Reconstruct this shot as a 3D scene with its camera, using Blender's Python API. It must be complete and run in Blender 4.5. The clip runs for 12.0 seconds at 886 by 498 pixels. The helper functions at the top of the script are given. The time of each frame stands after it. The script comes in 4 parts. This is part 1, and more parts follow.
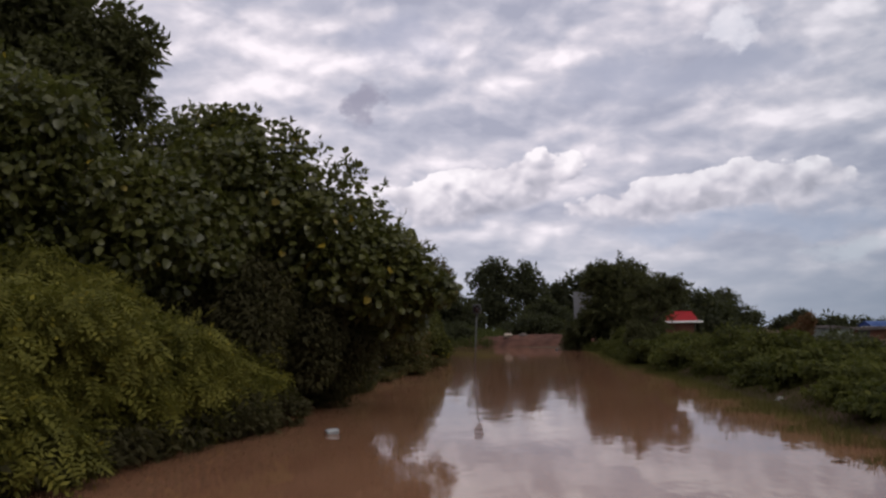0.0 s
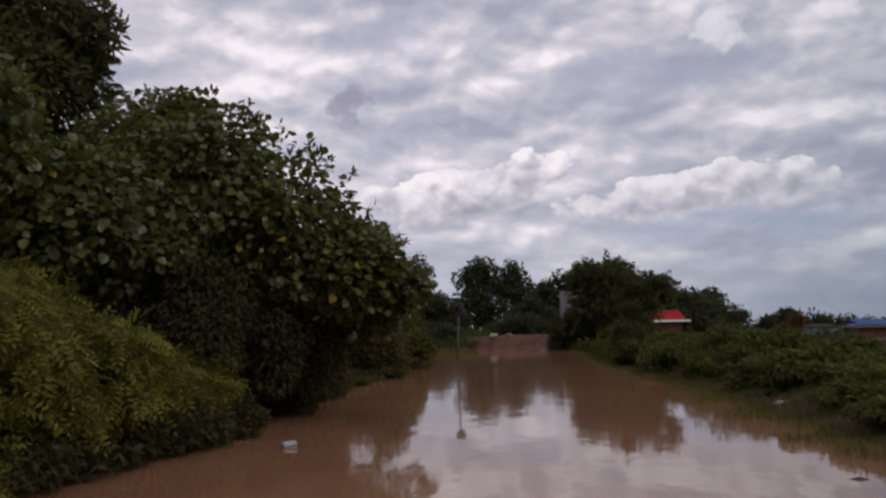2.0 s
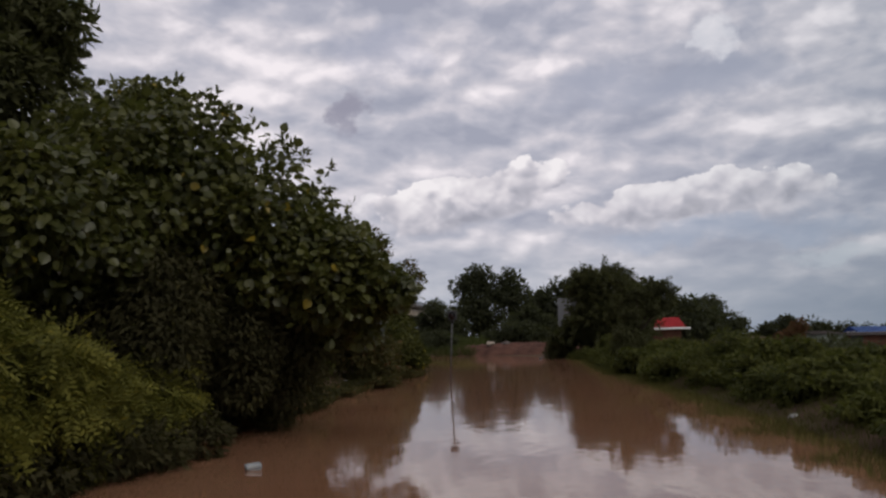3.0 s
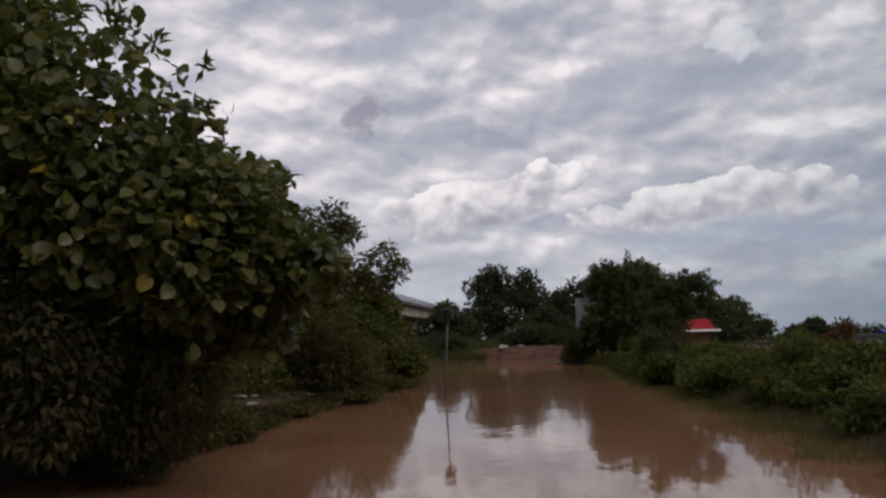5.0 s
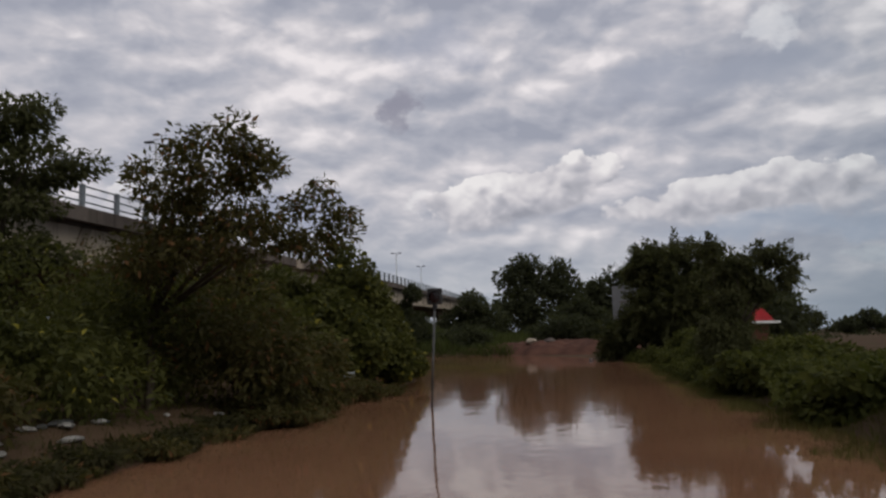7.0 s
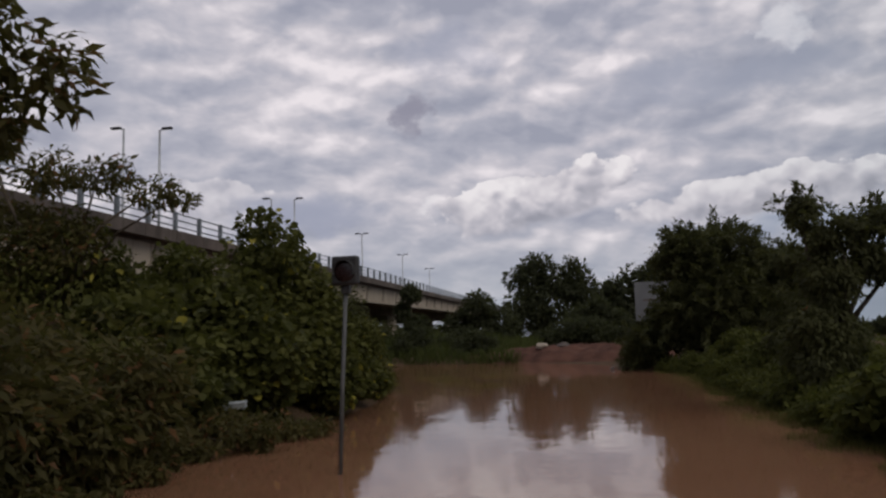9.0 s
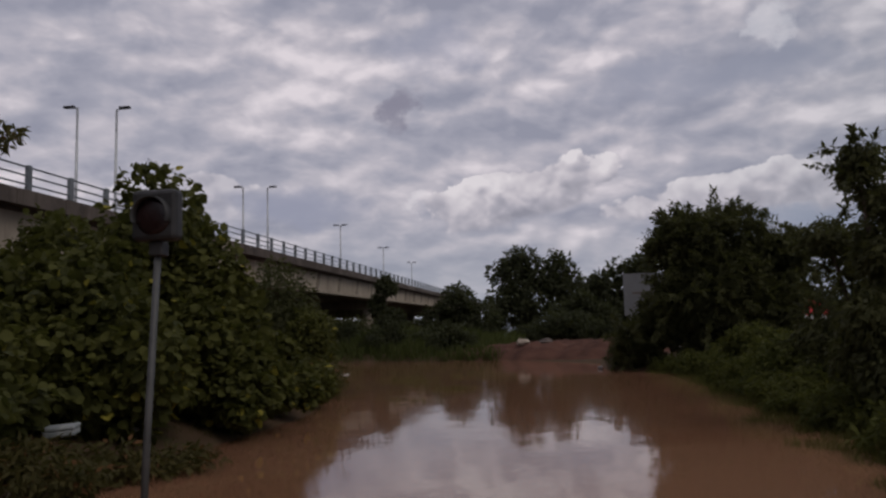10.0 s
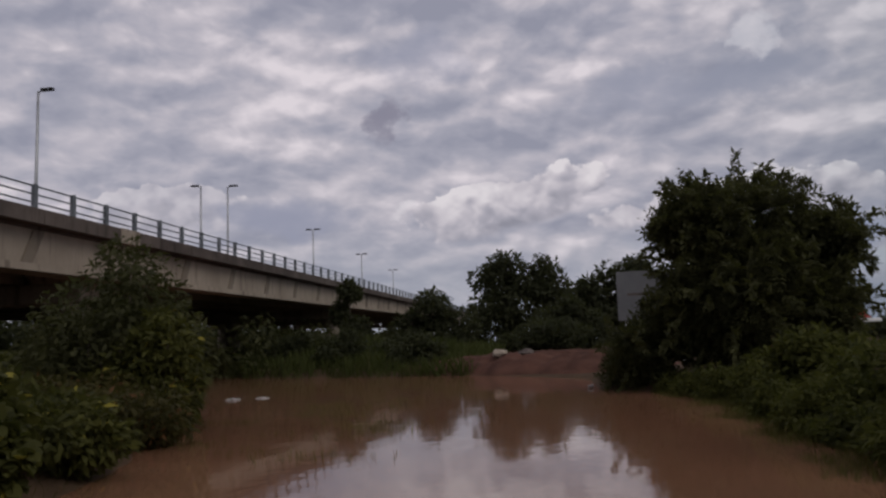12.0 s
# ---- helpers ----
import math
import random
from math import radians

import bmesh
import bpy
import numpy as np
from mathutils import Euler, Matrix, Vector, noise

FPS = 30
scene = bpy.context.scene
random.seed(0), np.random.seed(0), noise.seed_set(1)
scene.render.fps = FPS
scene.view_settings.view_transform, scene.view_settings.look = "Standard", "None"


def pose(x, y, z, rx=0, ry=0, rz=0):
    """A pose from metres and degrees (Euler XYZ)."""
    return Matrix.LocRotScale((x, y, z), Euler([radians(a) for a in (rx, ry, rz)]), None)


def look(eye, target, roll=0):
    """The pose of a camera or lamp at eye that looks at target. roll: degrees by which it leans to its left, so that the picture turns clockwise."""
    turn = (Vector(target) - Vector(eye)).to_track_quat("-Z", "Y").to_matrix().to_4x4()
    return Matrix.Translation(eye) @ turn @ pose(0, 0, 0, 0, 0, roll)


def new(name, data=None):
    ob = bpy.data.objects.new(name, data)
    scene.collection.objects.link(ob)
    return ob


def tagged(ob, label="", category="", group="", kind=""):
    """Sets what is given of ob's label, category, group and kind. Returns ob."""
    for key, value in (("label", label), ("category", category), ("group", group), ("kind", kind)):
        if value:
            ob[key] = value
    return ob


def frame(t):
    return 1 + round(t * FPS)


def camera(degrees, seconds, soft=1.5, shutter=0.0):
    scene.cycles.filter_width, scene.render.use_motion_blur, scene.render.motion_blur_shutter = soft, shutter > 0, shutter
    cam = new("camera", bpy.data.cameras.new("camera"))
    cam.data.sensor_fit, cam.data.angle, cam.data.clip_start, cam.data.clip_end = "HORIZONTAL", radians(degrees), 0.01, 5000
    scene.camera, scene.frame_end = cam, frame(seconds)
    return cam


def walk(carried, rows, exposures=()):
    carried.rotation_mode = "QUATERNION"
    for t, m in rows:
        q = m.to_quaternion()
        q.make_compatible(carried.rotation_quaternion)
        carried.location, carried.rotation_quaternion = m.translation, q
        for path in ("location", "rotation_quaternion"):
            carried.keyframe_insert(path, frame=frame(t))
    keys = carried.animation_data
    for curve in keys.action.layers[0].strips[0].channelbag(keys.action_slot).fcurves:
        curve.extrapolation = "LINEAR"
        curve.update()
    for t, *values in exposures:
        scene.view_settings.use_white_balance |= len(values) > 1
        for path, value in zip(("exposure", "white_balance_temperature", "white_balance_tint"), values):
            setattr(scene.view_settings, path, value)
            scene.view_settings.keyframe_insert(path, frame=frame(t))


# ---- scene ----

# ---------------------------------------------------------------- camera
cam = camera(56.0, 12.0, soft=2.5)
EYE_HEIGHT = 1.5
# seconds, x, y, yaw, pitch, lean
DRIVE = [
    (0.0, 0.00, 0.00, 7.36, 5.66, -0.82),
    (0.5, 0.01, 0.28, 7.18, 5.57, -0.93),
    (1.0, 0.03, 0.56, 7.01, 5.60, -1.12),
    (1.5, 0.04, 0.85, 6.81, 5.67, -0.95),
    (2.0, 0.08, 1.25, 6.46, 5.68, -1.13),
    (2.5, 0.11, 1.71, 6.20, 5.95, -1.24),
    (3.0, 0.14, 2.44, 6.31, 6.22, -1.23),
    (5.0, 0.27, 7.79, 7.50, 6.46, -1.27),
    (5.5, 0.31, 9.55, 8.09, 6.67, -1.16),
    (6.0, 0.32, 11.31, 8.65, 6.39, -1.40),
    (6.5, 0.32, 13.14, 9.28, 6.18, -1.60),
    (7.0, 0.36, 15.11, 9.90, 6.03, -1.21),
    (9.0, 0.07, 23.33, 10.84, 6.37, -1.63),
    (9.5, -0.02, 25.41, 10.70, 6.26, -1.23),
    (10.0, -0.04, 27.57, 9.84, 6.02, -1.44),
    (10.5, -0.03, 29.62, 9.18, 6.23, -1.60),
    (11.0, 0.01, 31.62, 8.93, 6.57, -1.79),
    (11.5, 0.02, 33.53, 8.92, 6.71, -1.94),
    (12.0, 0.00, 35.49, 9.02, 6.69, -1.91),
]


def drive_pose(x, y, yaw, pitch, lean):
    a, b = radians(yaw), radians(pitch)
    eye = Vector((x, y, EYE_HEIGHT))
    return look(eye, eye + Vector((-math.sin(a) * math.cos(b), math.cos(a) * math.cos(b), math.sin(b))), lean)


walk(cam, [(row[0], drive_pose(*row[1:])) for row in DRIVE],
     exposures=[(0.0, 0.40, 6500, 10), (2.2, 0.27, 6500, 10), (3.0, 0.23, 6550, 7), (5.5, 0.24, 6600, 5), (7.0, 0.12, 6600, 4), (9.0, 0.10, 6550, 7), (9.6, -0.12, 6500, 10), (12.0, -0.12, 6500, 10)])


# ---------------------------------------------------------------- small node kit
class Kit:
    """Shorthand for building node trees."""

    def __init__(self, tree):
        self.tree = tree
        tree.nodes.clear()

    def node(self, kind, **values):
        n = self.tree.nodes.new(kind)
        for key, value in values.items():
            setattr(n, key, value)
        return n

    def link(self, a, b):
        self.tree.links.new(a, b)

    def put(self, socket, value):
        if hasattr(value, "is_output"):
            self.link(value, socket)
        else:
            socket.default_value = value

    def math(self, op, a, b=0.0, c=0.0, clamp=False):
        n = self.node("ShaderNodeMath", operation=op, use_clamp=clamp)
        self.put(n.inputs[0], a), self.put(n.inputs[1], b), self.put(n.inputs[2], c)
        return n.outputs[0]

    def vec(self, op, a, b=(0, 0, 0)):
        n = self.node("ShaderNodeVectorMath", operation=op)
        self.put(n.inputs[0], a), self.put(n.inputs[1], b)
        return n.outputs[0]

    def noise(self, vector, scale, detail=4.0, rough=0.55, distortion=0.0):
        n = self.node("ShaderNodeTexNoise")
        if vector is not None:
            self.link(vector, n.inputs["Vector"])
        n.inputs["Scale"].default_value, n.inputs["Detail"].default_value = scale, detail
        n.inputs["Roughness"].default_value, n.inputs["Distortion"].default_value = rough, distortion
        return n.outputs["Fac"]

    def ramp(self, fac, stops):
        n = self.node("ShaderNodeValToRGB")
        n.color_ramp.interpolation = "LINEAR"
        while len(n.color_ramp.elements) < len(stops):
            n.color_ramp.elements.new(0.5)
        for e, (p, c) in zip(n.color_ramp.elements, stops):
            e.position, e.color = p, (*c, 1.0)
        self.link(fac, n.inputs[0])
        return n.outputs[0]

    def step(self, value, lo, hi):
        n = self.node("ShaderNodeMapRange", interpolation_type="SMOOTHSTEP")
        self.put(n.inputs[0], value)
        n.inputs[1].default_value, n.inputs[2].default_value = lo, hi
        return n.outputs[0]

    def mix(self, fac, a, b, blend="MIX"):
        n = self.node("ShaderNodeMix", data_type="RGBA", blend_type=blend)
        self.put(n.inputs[0], fac)
        for socket, value in ((n.inputs[6], a), (n.inputs[7], b)):
            self.put(socket, value if hasattr(value, "is_output") else (*value, 1.0))
        return n.outputs[2]


# ---------------------------------------------------------------- sky and sun
SUN_ELEVATION, SUN_AZIMUTH = radians(42), radians(128)


# bearing, height, half width, half height (degrees), slope, colour, strength
CLOUD_MARKS = [
    (-12.5, 15.4, 1.4, 1.3, 0.012, (2.6, 2.5, 3.2), 0.95),
    (-9.7, 19.4, 3.4, 1.7, 0.004, (3.3, 3.4, 4.4), 0.6),
    (9.5, 16.6, 9.5, 1.3, 0.004, (3.3, 3.4, 4.3), 0.7),
    (-19.5, 9.3, 4.6, 1.3, 0.0, (3.2, 3.3, 4.3), 0.8),
    (12.5, 19.1, 1.3, 0.9, 0.0, (8.0, 7.7, 8.2), 0.45, 5.0),
    (-11.6, 9.2, 1.1, 0.6, 0.006, (7.6, 7.2, 7.6), 0.7),
    (14.0, 6.7, 9.0, 0.9, 0.004, (3.0, 3.4, 4.5), 0.6),
    (19.5, 4.9, 2.6, 0.8, 0.004, (4.6, 4.8, 5.4), 0.7),
]


def build_world():
    world = bpy.data.worlds.new("sky")
    world.use_nodes = True
    scene.world = world
    k = Kit(world.node_tree)
    way = k.node("ShaderNodeTexCoord").outputs["Generated"]
    split = k.node("ShaderNodeSeparateXYZ")
    k.link(way, split.inputs[0])
    x, y, z = split.outputs
    sky = k.node("ShaderNodeTexSky", sky_type="NISHITA", sun_disc=False)
    sky.sun_elevation, sky.sun_rotation, sky.dust_density = SUN_ELEVATION, SUN_AZIMUTH, 3.0
    # directions as azimuth and height, so that clouds flatten towards the horizon
    az = k.math("ARCTAN2", x, y)
    up = k.math("MAXIMUM", z, 0.0)
    polar = k.node("ShaderNodeCombineXYZ")
    k.put(polar.inputs[0], az)
    k.put(polar.inputs[1], k.math("MULTIPLY", k.math("POWER", k.math("ADD", up, 0.02), 0.8), 1.9))
    way_flat = polar.outputs[0]
    sway = k.node("ShaderNodeTexNoise")
    k.link(way_flat, sway.inputs["Vector"])
    sway.inputs["Scale"].default_value, sway.inputs["Detail"].default_value = 9.0, 3.0
    way_flat = k.vec("ADD", way_flat, k.vec("MULTIPLY", k.vec("SUBTRACT", sway.outputs["Color"], (0.5, 0.5, 0.5)), (0.05, 0.035, 0.0)))

    # upright, hardly stretched directions for the heaped clouds
    steep = k.node("ShaderNodeCombineXYZ")
    k.put(steep.inputs[0], az), k.put(steep.inputs[1], k.math("MULTIPLY", z, 1.25))
    curl = k.node("ShaderNodeTexNoise")
    k.link(steep.outputs[0], curl.inputs["Vector"])
    curl.inputs["Scale"].default_value, curl.inputs["Detail"].default_value = 30.0, 3.0
    way_steep = k.vec("ADD", steep.outputs[0], k.vec("MULTIPLY", k.vec("SUBTRACT", curl.outputs["Color"], (0.5, 0.5, 0.5)), (0.022, 0.022, 0.0)))

    def puffs(shift, scale, detail, way_flat=way_flat):
        n = k.node("ShaderNodeTexVoronoi", feature="SMOOTH_F1", normalize=True)
        k.link(k.vec("ADD", way_flat, shift), n.inputs["Vector"])
        n.inputs["Scale"].default_value, n.inputs["Detail"].default_value = scale, detail
        n.inputs["Roughness"].default_value, n.inputs["Smoothness"].default_value = 0.5, 0.7
        return k.math("SUBTRACT", 1.0, n.outputs["Distance"])

    # the cloud deck: overlapping soft clouds, lit from above and grey below
    big = k.noise(way_flat, 3.2, 3.0, 0.5)

    def lit_noise(scale, detail, rough, lift):
        here = k.noise(way_flat, scale, detail, rough)
        above = k.noise(k.vec("ADD", way_flat, (-0.3 * lift, lift, 0)), scale, detail, rough)
        return here, k.math("SUBTRACT", here, above)

    broad, broad_lit = lit_noise(5.0, 5.0, 0.48, 0.035)
    mid, mid_lit = lit_noise(10.0, 5.0, 0.50, 0.020)

    def lumpy_relief(scale, dx, dy):
        return k.math("SUBTRACT", puffs((0.2, 0.1, 0), scale, 3.0), puffs((0.2 + dx, 0.1 + dy, 0), scale, 3.0))

    tone = k.math("ADD", k.math("MULTIPLY", big, 0.45), k.math("MULTIPLY", broad, 0.55))
    tone = k.math("ADD", tone, k.math("ADD", k.math("MULTIPLY", broad_lit, 0.7), k.math("MULTIPLY", mid_lit, 0.45)))
    tone = k.math("ADD", tone, k.math("ADD", k.math("MULTIPLY", lumpy_relief(7.0, -0.012, 0.035), 0.75), k.math("MULTIPLY", lumpy_relief(17.0, -0.006, 0.018), 0.45)))
    deck = k.ramp(tone, [(0.30, (3.1, 3.15, 3.95)), (0.44, (4.0, 3.95, 4.7)), (0.57, (5.35, 5.05, 5.65)), (0.74, (7.9, 7.25, 7.7))])
    # heaped clouds low over the far trees
    heap_lump, heap_off = puffs((0, 0, 0), 24.0, 2.0, way_steep), puffs((-0.006, 0.016, 0), 24.0, 2.0, way_steep)
    lit = k.math("SUBTRACT", heap_lump, heap_off)
    billow = k.noise(k.vec("ADD", way_steep, (0.37, 0.11, 0.0)), 14.0, 4.0, 0.5)

    stray = k.node("ShaderNodeTexNoise")
    k.link(steep.outputs[0], stray.inputs["Vector"])
    stray.inputs["Scale"].default_value, stray.inputs["Detail"].default_value, stray.inputs["Roughness"].default_value = 15.0, 5.0, 0.6
    stray_split = k.node("ShaderNodeSeparateXYZ")
    k.link(stray.outputs["Color"], stray_split.inputs[0])
    az_w = k.math("ADD", az, k.math("MULTIPLY", k.math("SUBTRACT", stray_split.outputs[0], 0.5), 0.13))
    z_w = k.math("ADD", z, k.math("MULTIPLY", k.math("SUBTRACT", stray_split.outputs[1], 0.5), 0.07))

    def bank(az0, el0, half_az, half_el, slope):
        u = k.math("DIVIDE", k.math("SUBTRACT", k.math("ADD", k.math("MULTIPLY", az, 0.5), k.math("MULTIPLY", az_w, 0.5)), radians(az0)), radians(half_az))
        v = k.math("SUBTRACT", k.math("SUBTRACT", k.math("ADD", k.math("MULTIPLY", z, 0.5), k.math("MULTIPLY", z_w, 0.5)), math.sin(radians(el0))), k.math("MULTIPLY", u, slope))
        v = k.math("DIVIDE", v, math.sin(radians(half_el)))
        squash = k.math("ADD", 1.0, k.math("MULTIPLY", k.math("LESS_THAN", v, 0.0), 0.35))
        r = k.math("ADD", k.math("MULTIPLY", u, u), k.math("POWER", k.math("ABSOLUTE", k.math("MULTIPLY", v, squash)), 2.0))
        lumpy = k.math("ADD", k.math("MULTIPLY", k.math("SUBTRACT", heap_lump, 0.62), 2.4), k.math("MULTIPLY", k.math("SUBTRACT", billow, 0.5), 2.6))
        soft_foot = k.math("ADD", 0.16, k.math("MULTIPLY", k.step(v, 0.3, -0.8), 0.9))
        mask = k.step(k.math("DIVIDE", k.math("ADD", k.math("SUBTRACT", 1.0, r), lumpy), soft_foot), 0.0, 1.0)
        return mask, k.math("MULTIPLY", k.math("MULTIPLY", v, mask), 0.19)

    mask_a, shade_a = bank(-4.9, 9.0, 6.0, 2.2, 0.020)
    mask_b, shade_b = bank(10.8, 8.6, 9.0, 1.8, 0.012)
    mask_c, shade_c = bank(-28.0, 9.2, 4.6, 2.0, 0.008)
    heaps = k.math("MAXIMUM", k.math("MAXIMUM", k.math("MULTIPLY", mask_a, 0.92), k.math("MULTIPLY", mask_b, 0.78)), k.math("MULTIPLY", mask_c, 0.6))
    swell = k.math("ADD", k.math("ADD", shade_a, shade_b), shade_c)
    heap_tone = k.math("ADD", k.math("ADD", k.math("MULTIPLY", lit, 1.5), swell), k.math("ADD", 0.50, k.math("MULTIPLY", k.math("SUBTRACT", billow, 0.5), 0.45)))
    heap_colour = k.ramp(heap_tone, [(0.26, (2.9, 2.85, 3.4)), (0.44, (4.3, 4.1, 4.7)), (0.58, (5.9, 5.5, 6.0)), (0.80, (8.0, 7.5, 7.8))])
    # haze towards the horizon
    haze = k.step(z, 0.16, 0.0)
    deck = k.mix(k.math("MULTIPLY", haze, 0.85), deck, k.mix(k.step(az, 0.02, 0.40), (3.5, 3.75, 4.45), (2.25, 2.6, 3.3)))
    clouds = k.mix(heaps, deck, heap_colour)

    def cloud_mark(clouds, az0, el0, half_az, half_el, slope, colour, strength, ragged=2.6):
        """One darker or lighter cloud of its own, ragged at the edge."""
        u = k.math("DIVIDE", k.math("SUBTRACT", az_w, radians(az0)), radians(half_az))
        v = k.math("SUBTRACT", k.math("SUBTRACT", z_w, math.sin(radians(el0))), k.math("MULTIPLY", u, slope))
        v = k.math("DIVIDE", v, math.sin(radians(half_el)))
        r = k.math("ADD", k.math("ADD", k.math("MULTIPLY", u, u), k.math("MULTIPLY", v, v)), k.math("MULTIPLY", k.math("SUBTRACT", billow, 0.5), ragged))
        return k.mix(k.math("MULTIPLY", k.step(r, 1.7, 0.0), strength), clouds, colour)

    for mark in CLOUD_MARKS:
        clouds = cloud_mark(clouds, *mark)
    thick = k.math("SUBTRACT", 1.0, k.math("MULTIPLY", k.math("MULTIPLY", k.step(az, 0.0, 0.7), k.step(az, 2.2, 1.2)), 0.40))
    thicker = k.node("ShaderNodeCombineColor")
    for i, share in enumerate((1.0, 1.06, 1.08)):
        k.put(thicker.inputs[i], k.math("POWER", thick, 1.0 / share ** 4))
    clouds = k.mix(1.0, clouds, thicker.outputs[0], "MULTIPLY")
    colour = k.mix(0.97, sky.outputs[0], clouds)
    shade = k.node("ShaderNodeBackground")
    k.link(colour, shade.inputs[0])
    shade.inputs[1].default_value = 0.1
    k.link(shade.outputs[0], k.node("ShaderNodeOutputWorld").inputs[0])


build_world()

sun_data = bpy.data.lights.new("sun", "SUN")
sun_data.energy, sun_data.angle, sun_data.color = 1.0, radians(30), (1.0, 0.93, 0.84)
sun = new("sun", sun_data)
sun.matrix_basis = look((0, 0, 0), (-math.sin(SUN_AZIMUTH) * math.cos(SUN_ELEVATION), -math.cos(SUN_AZIMUTH) * math.cos(SUN_ELEVATION), -math.sin(SUN_ELEVATION)))


# ---------------------------------------------------------------- materials
def material(name, build):
    m = bpy.data.materials.new(name)
    m.use_nodes = True
    k = Kit(m.node_tree)
    shader = k.node("ShaderNodeBsdfPrincipled")
    second = build(k, shader)
    surface = shader.outputs[0]
    if second is not None:
        both = k.node("ShaderNodeMixShader")
        both.inputs[0].default_value = 0.42
        k.link(surface, both.inputs[1]), k.link(second.outputs[0], both.inputs[2])
        surface = both.outputs[0]
    k.link(surface, k.node("ShaderNodeOutputMaterial").inputs[0])
    return m


def bump(k, shader, height, strength, distance):
    n = k.node("ShaderNodeBump")
    n.inputs["Strength"].default_value, n.inputs["Distance"].default_value = strength, distance
    k.link(height, n.inputs["Height"])
    k.link(n.outputs[0], shader.inputs["Normal"])


def world_place(k):
    return k.node("ShaderNodeNewGeometry").outputs["Position"]


def leaf_material(name, dark, light, odd, rough=0.42, odd_share=0.03, gloss=0.08):
    """Leaves that differ one by one, with patches of lighter growth."""

    def build(k, s):
        geo = k.node("ShaderNodeNewGeometry")
        patch = k.noise(geo.outputs["Position"], 0.9, 3.0)
        own = k.math("FRACT", k.math("ADD", geo.outputs["Random Per Island"], k.node("ShaderNodeObjectInfo").outputs["Random"]))
        t = k.math("ADD", k.math("MULTIPLY", own, 0.6), k.math("MULTIPLY", k.step(patch, 0.35, 0.65), 0.4))
        colour = k.mix(t, dark, light)
        other = k.math("GREATER_THAN", k.math("FRACT", k.math("MULTIPLY", own, 37.7)), 1.0 - odd_share)
        colour = k.mix(other, colour, odd)
        vein = k.noise(geo.outputs["Position"], 45.0, 2.0)
        colour = k.mix(k.math("MULTIPLY", vein, 0.35), colour, dark)
        k.link(colour, s.inputs["Base Color"])
        s.inputs["Roughness"].default_value = rough
        s.inputs["Specular IOR Level"].default_value = gloss
        thin = k.node("ShaderNodeBsdfTranslucent")
        k.link(k.mix(0.25, colour, (0.12, 0.14, 0.01)), thin.inputs[0])
        return thin

    return material(name, build)


def plain_material(name, a, b, scale, rough=0.8, metal=0.0, bump_strength=0.3, bump_distance=0.01, fine=None):
    """Two colours mingled at two scales, with fine relief."""

    def build(k, s):
        p = world_place(k)
        n1, n2 = k.noise(p, scale, 5.0, 0.6), k.noise(p, fine or scale * 9, 4.0)
        t = k.math("ADD", k.math("MULTIPLY", k.step(n1, 0.3, 0.7), 0.7), k.math("MULTIPLY", n2, 0.3))
        k.link(k.mix(t, a, b), s.inputs["Base Color"])
        s.inputs["Roughness"].default_value, s.inputs["Metallic"].default_value = rough, metal
        s.inputs["Specular IOR Level"].default_value = 0.05 if rough > 0.8 else 0.4
        bump(k, s, n2, bump_strength, bump_distance)

    return material(name, build)


M_BROAD = leaf_material("broad_leaf", (0.040, 0.046, 0.015), (0.120, 0.120, 0.033), (0.30, 0.22, 0.025), 0.38, 0.007, 0.35)
M_FERN = leaf_material("feather_leaf", (0.060, 0.063, 0.016), (0.200, 0.186, 0.038), (0.22, 0.19, 0.03), 0.6)
M_DARK = leaf_material("dark_leaf", (0.043, 0.046, 0.023), (0.080, 0.081, 0.034), (0.05, 0.05, 0.02), 0.65)
M_THIN = leaf_material("thin_leaf", (0.044, 0.042, 0.017), (0.094, 0.077, 0.028), (0.15, 0.075, 0.035), 0.6, 0.08)
M_SHRUB = leaf_material("shrub_leaf", (0.034, 0.038, 0.014), (0.112, 0.112, 0.030), (0.32, 0.28, 0.05), 0.6, 0.02)
M_RIGHT = leaf_material("creeper_leaf", (0.028, 0.034, 0.012), (0.112, 0.116, 0.030), (0.09, 0.09, 0.02), 0.7)
M_GRASS = leaf_material("grass_blade", (0.060, 0.062, 0.020), (0.115, 0.112, 0.034), (0.09, 0.075, 0.035), 0.8, 0.08)
# Dead brown growth; its dark tone also stands in for shade under the thicket.
M_VINE = leaf_material("dead_vine_shade", (0.032, 0.031, 0.017), (0.070, 0.063, 0.030), (0.09, 0.08, 0.03), 0.8, 0.02, 0.03)
M_FAR = leaf_material("far_leaf", (0.033, 0.037, 0.023), (0.058, 0.063, 0.031), (0.05, 0.05, 0.02), 0.7)
M_BARK = plain_material("bark", (0.05, 0.04, 0.03), (0.14, 0.115, 0.09), 3.0, 0.9, 0, 0.6, 0.02)


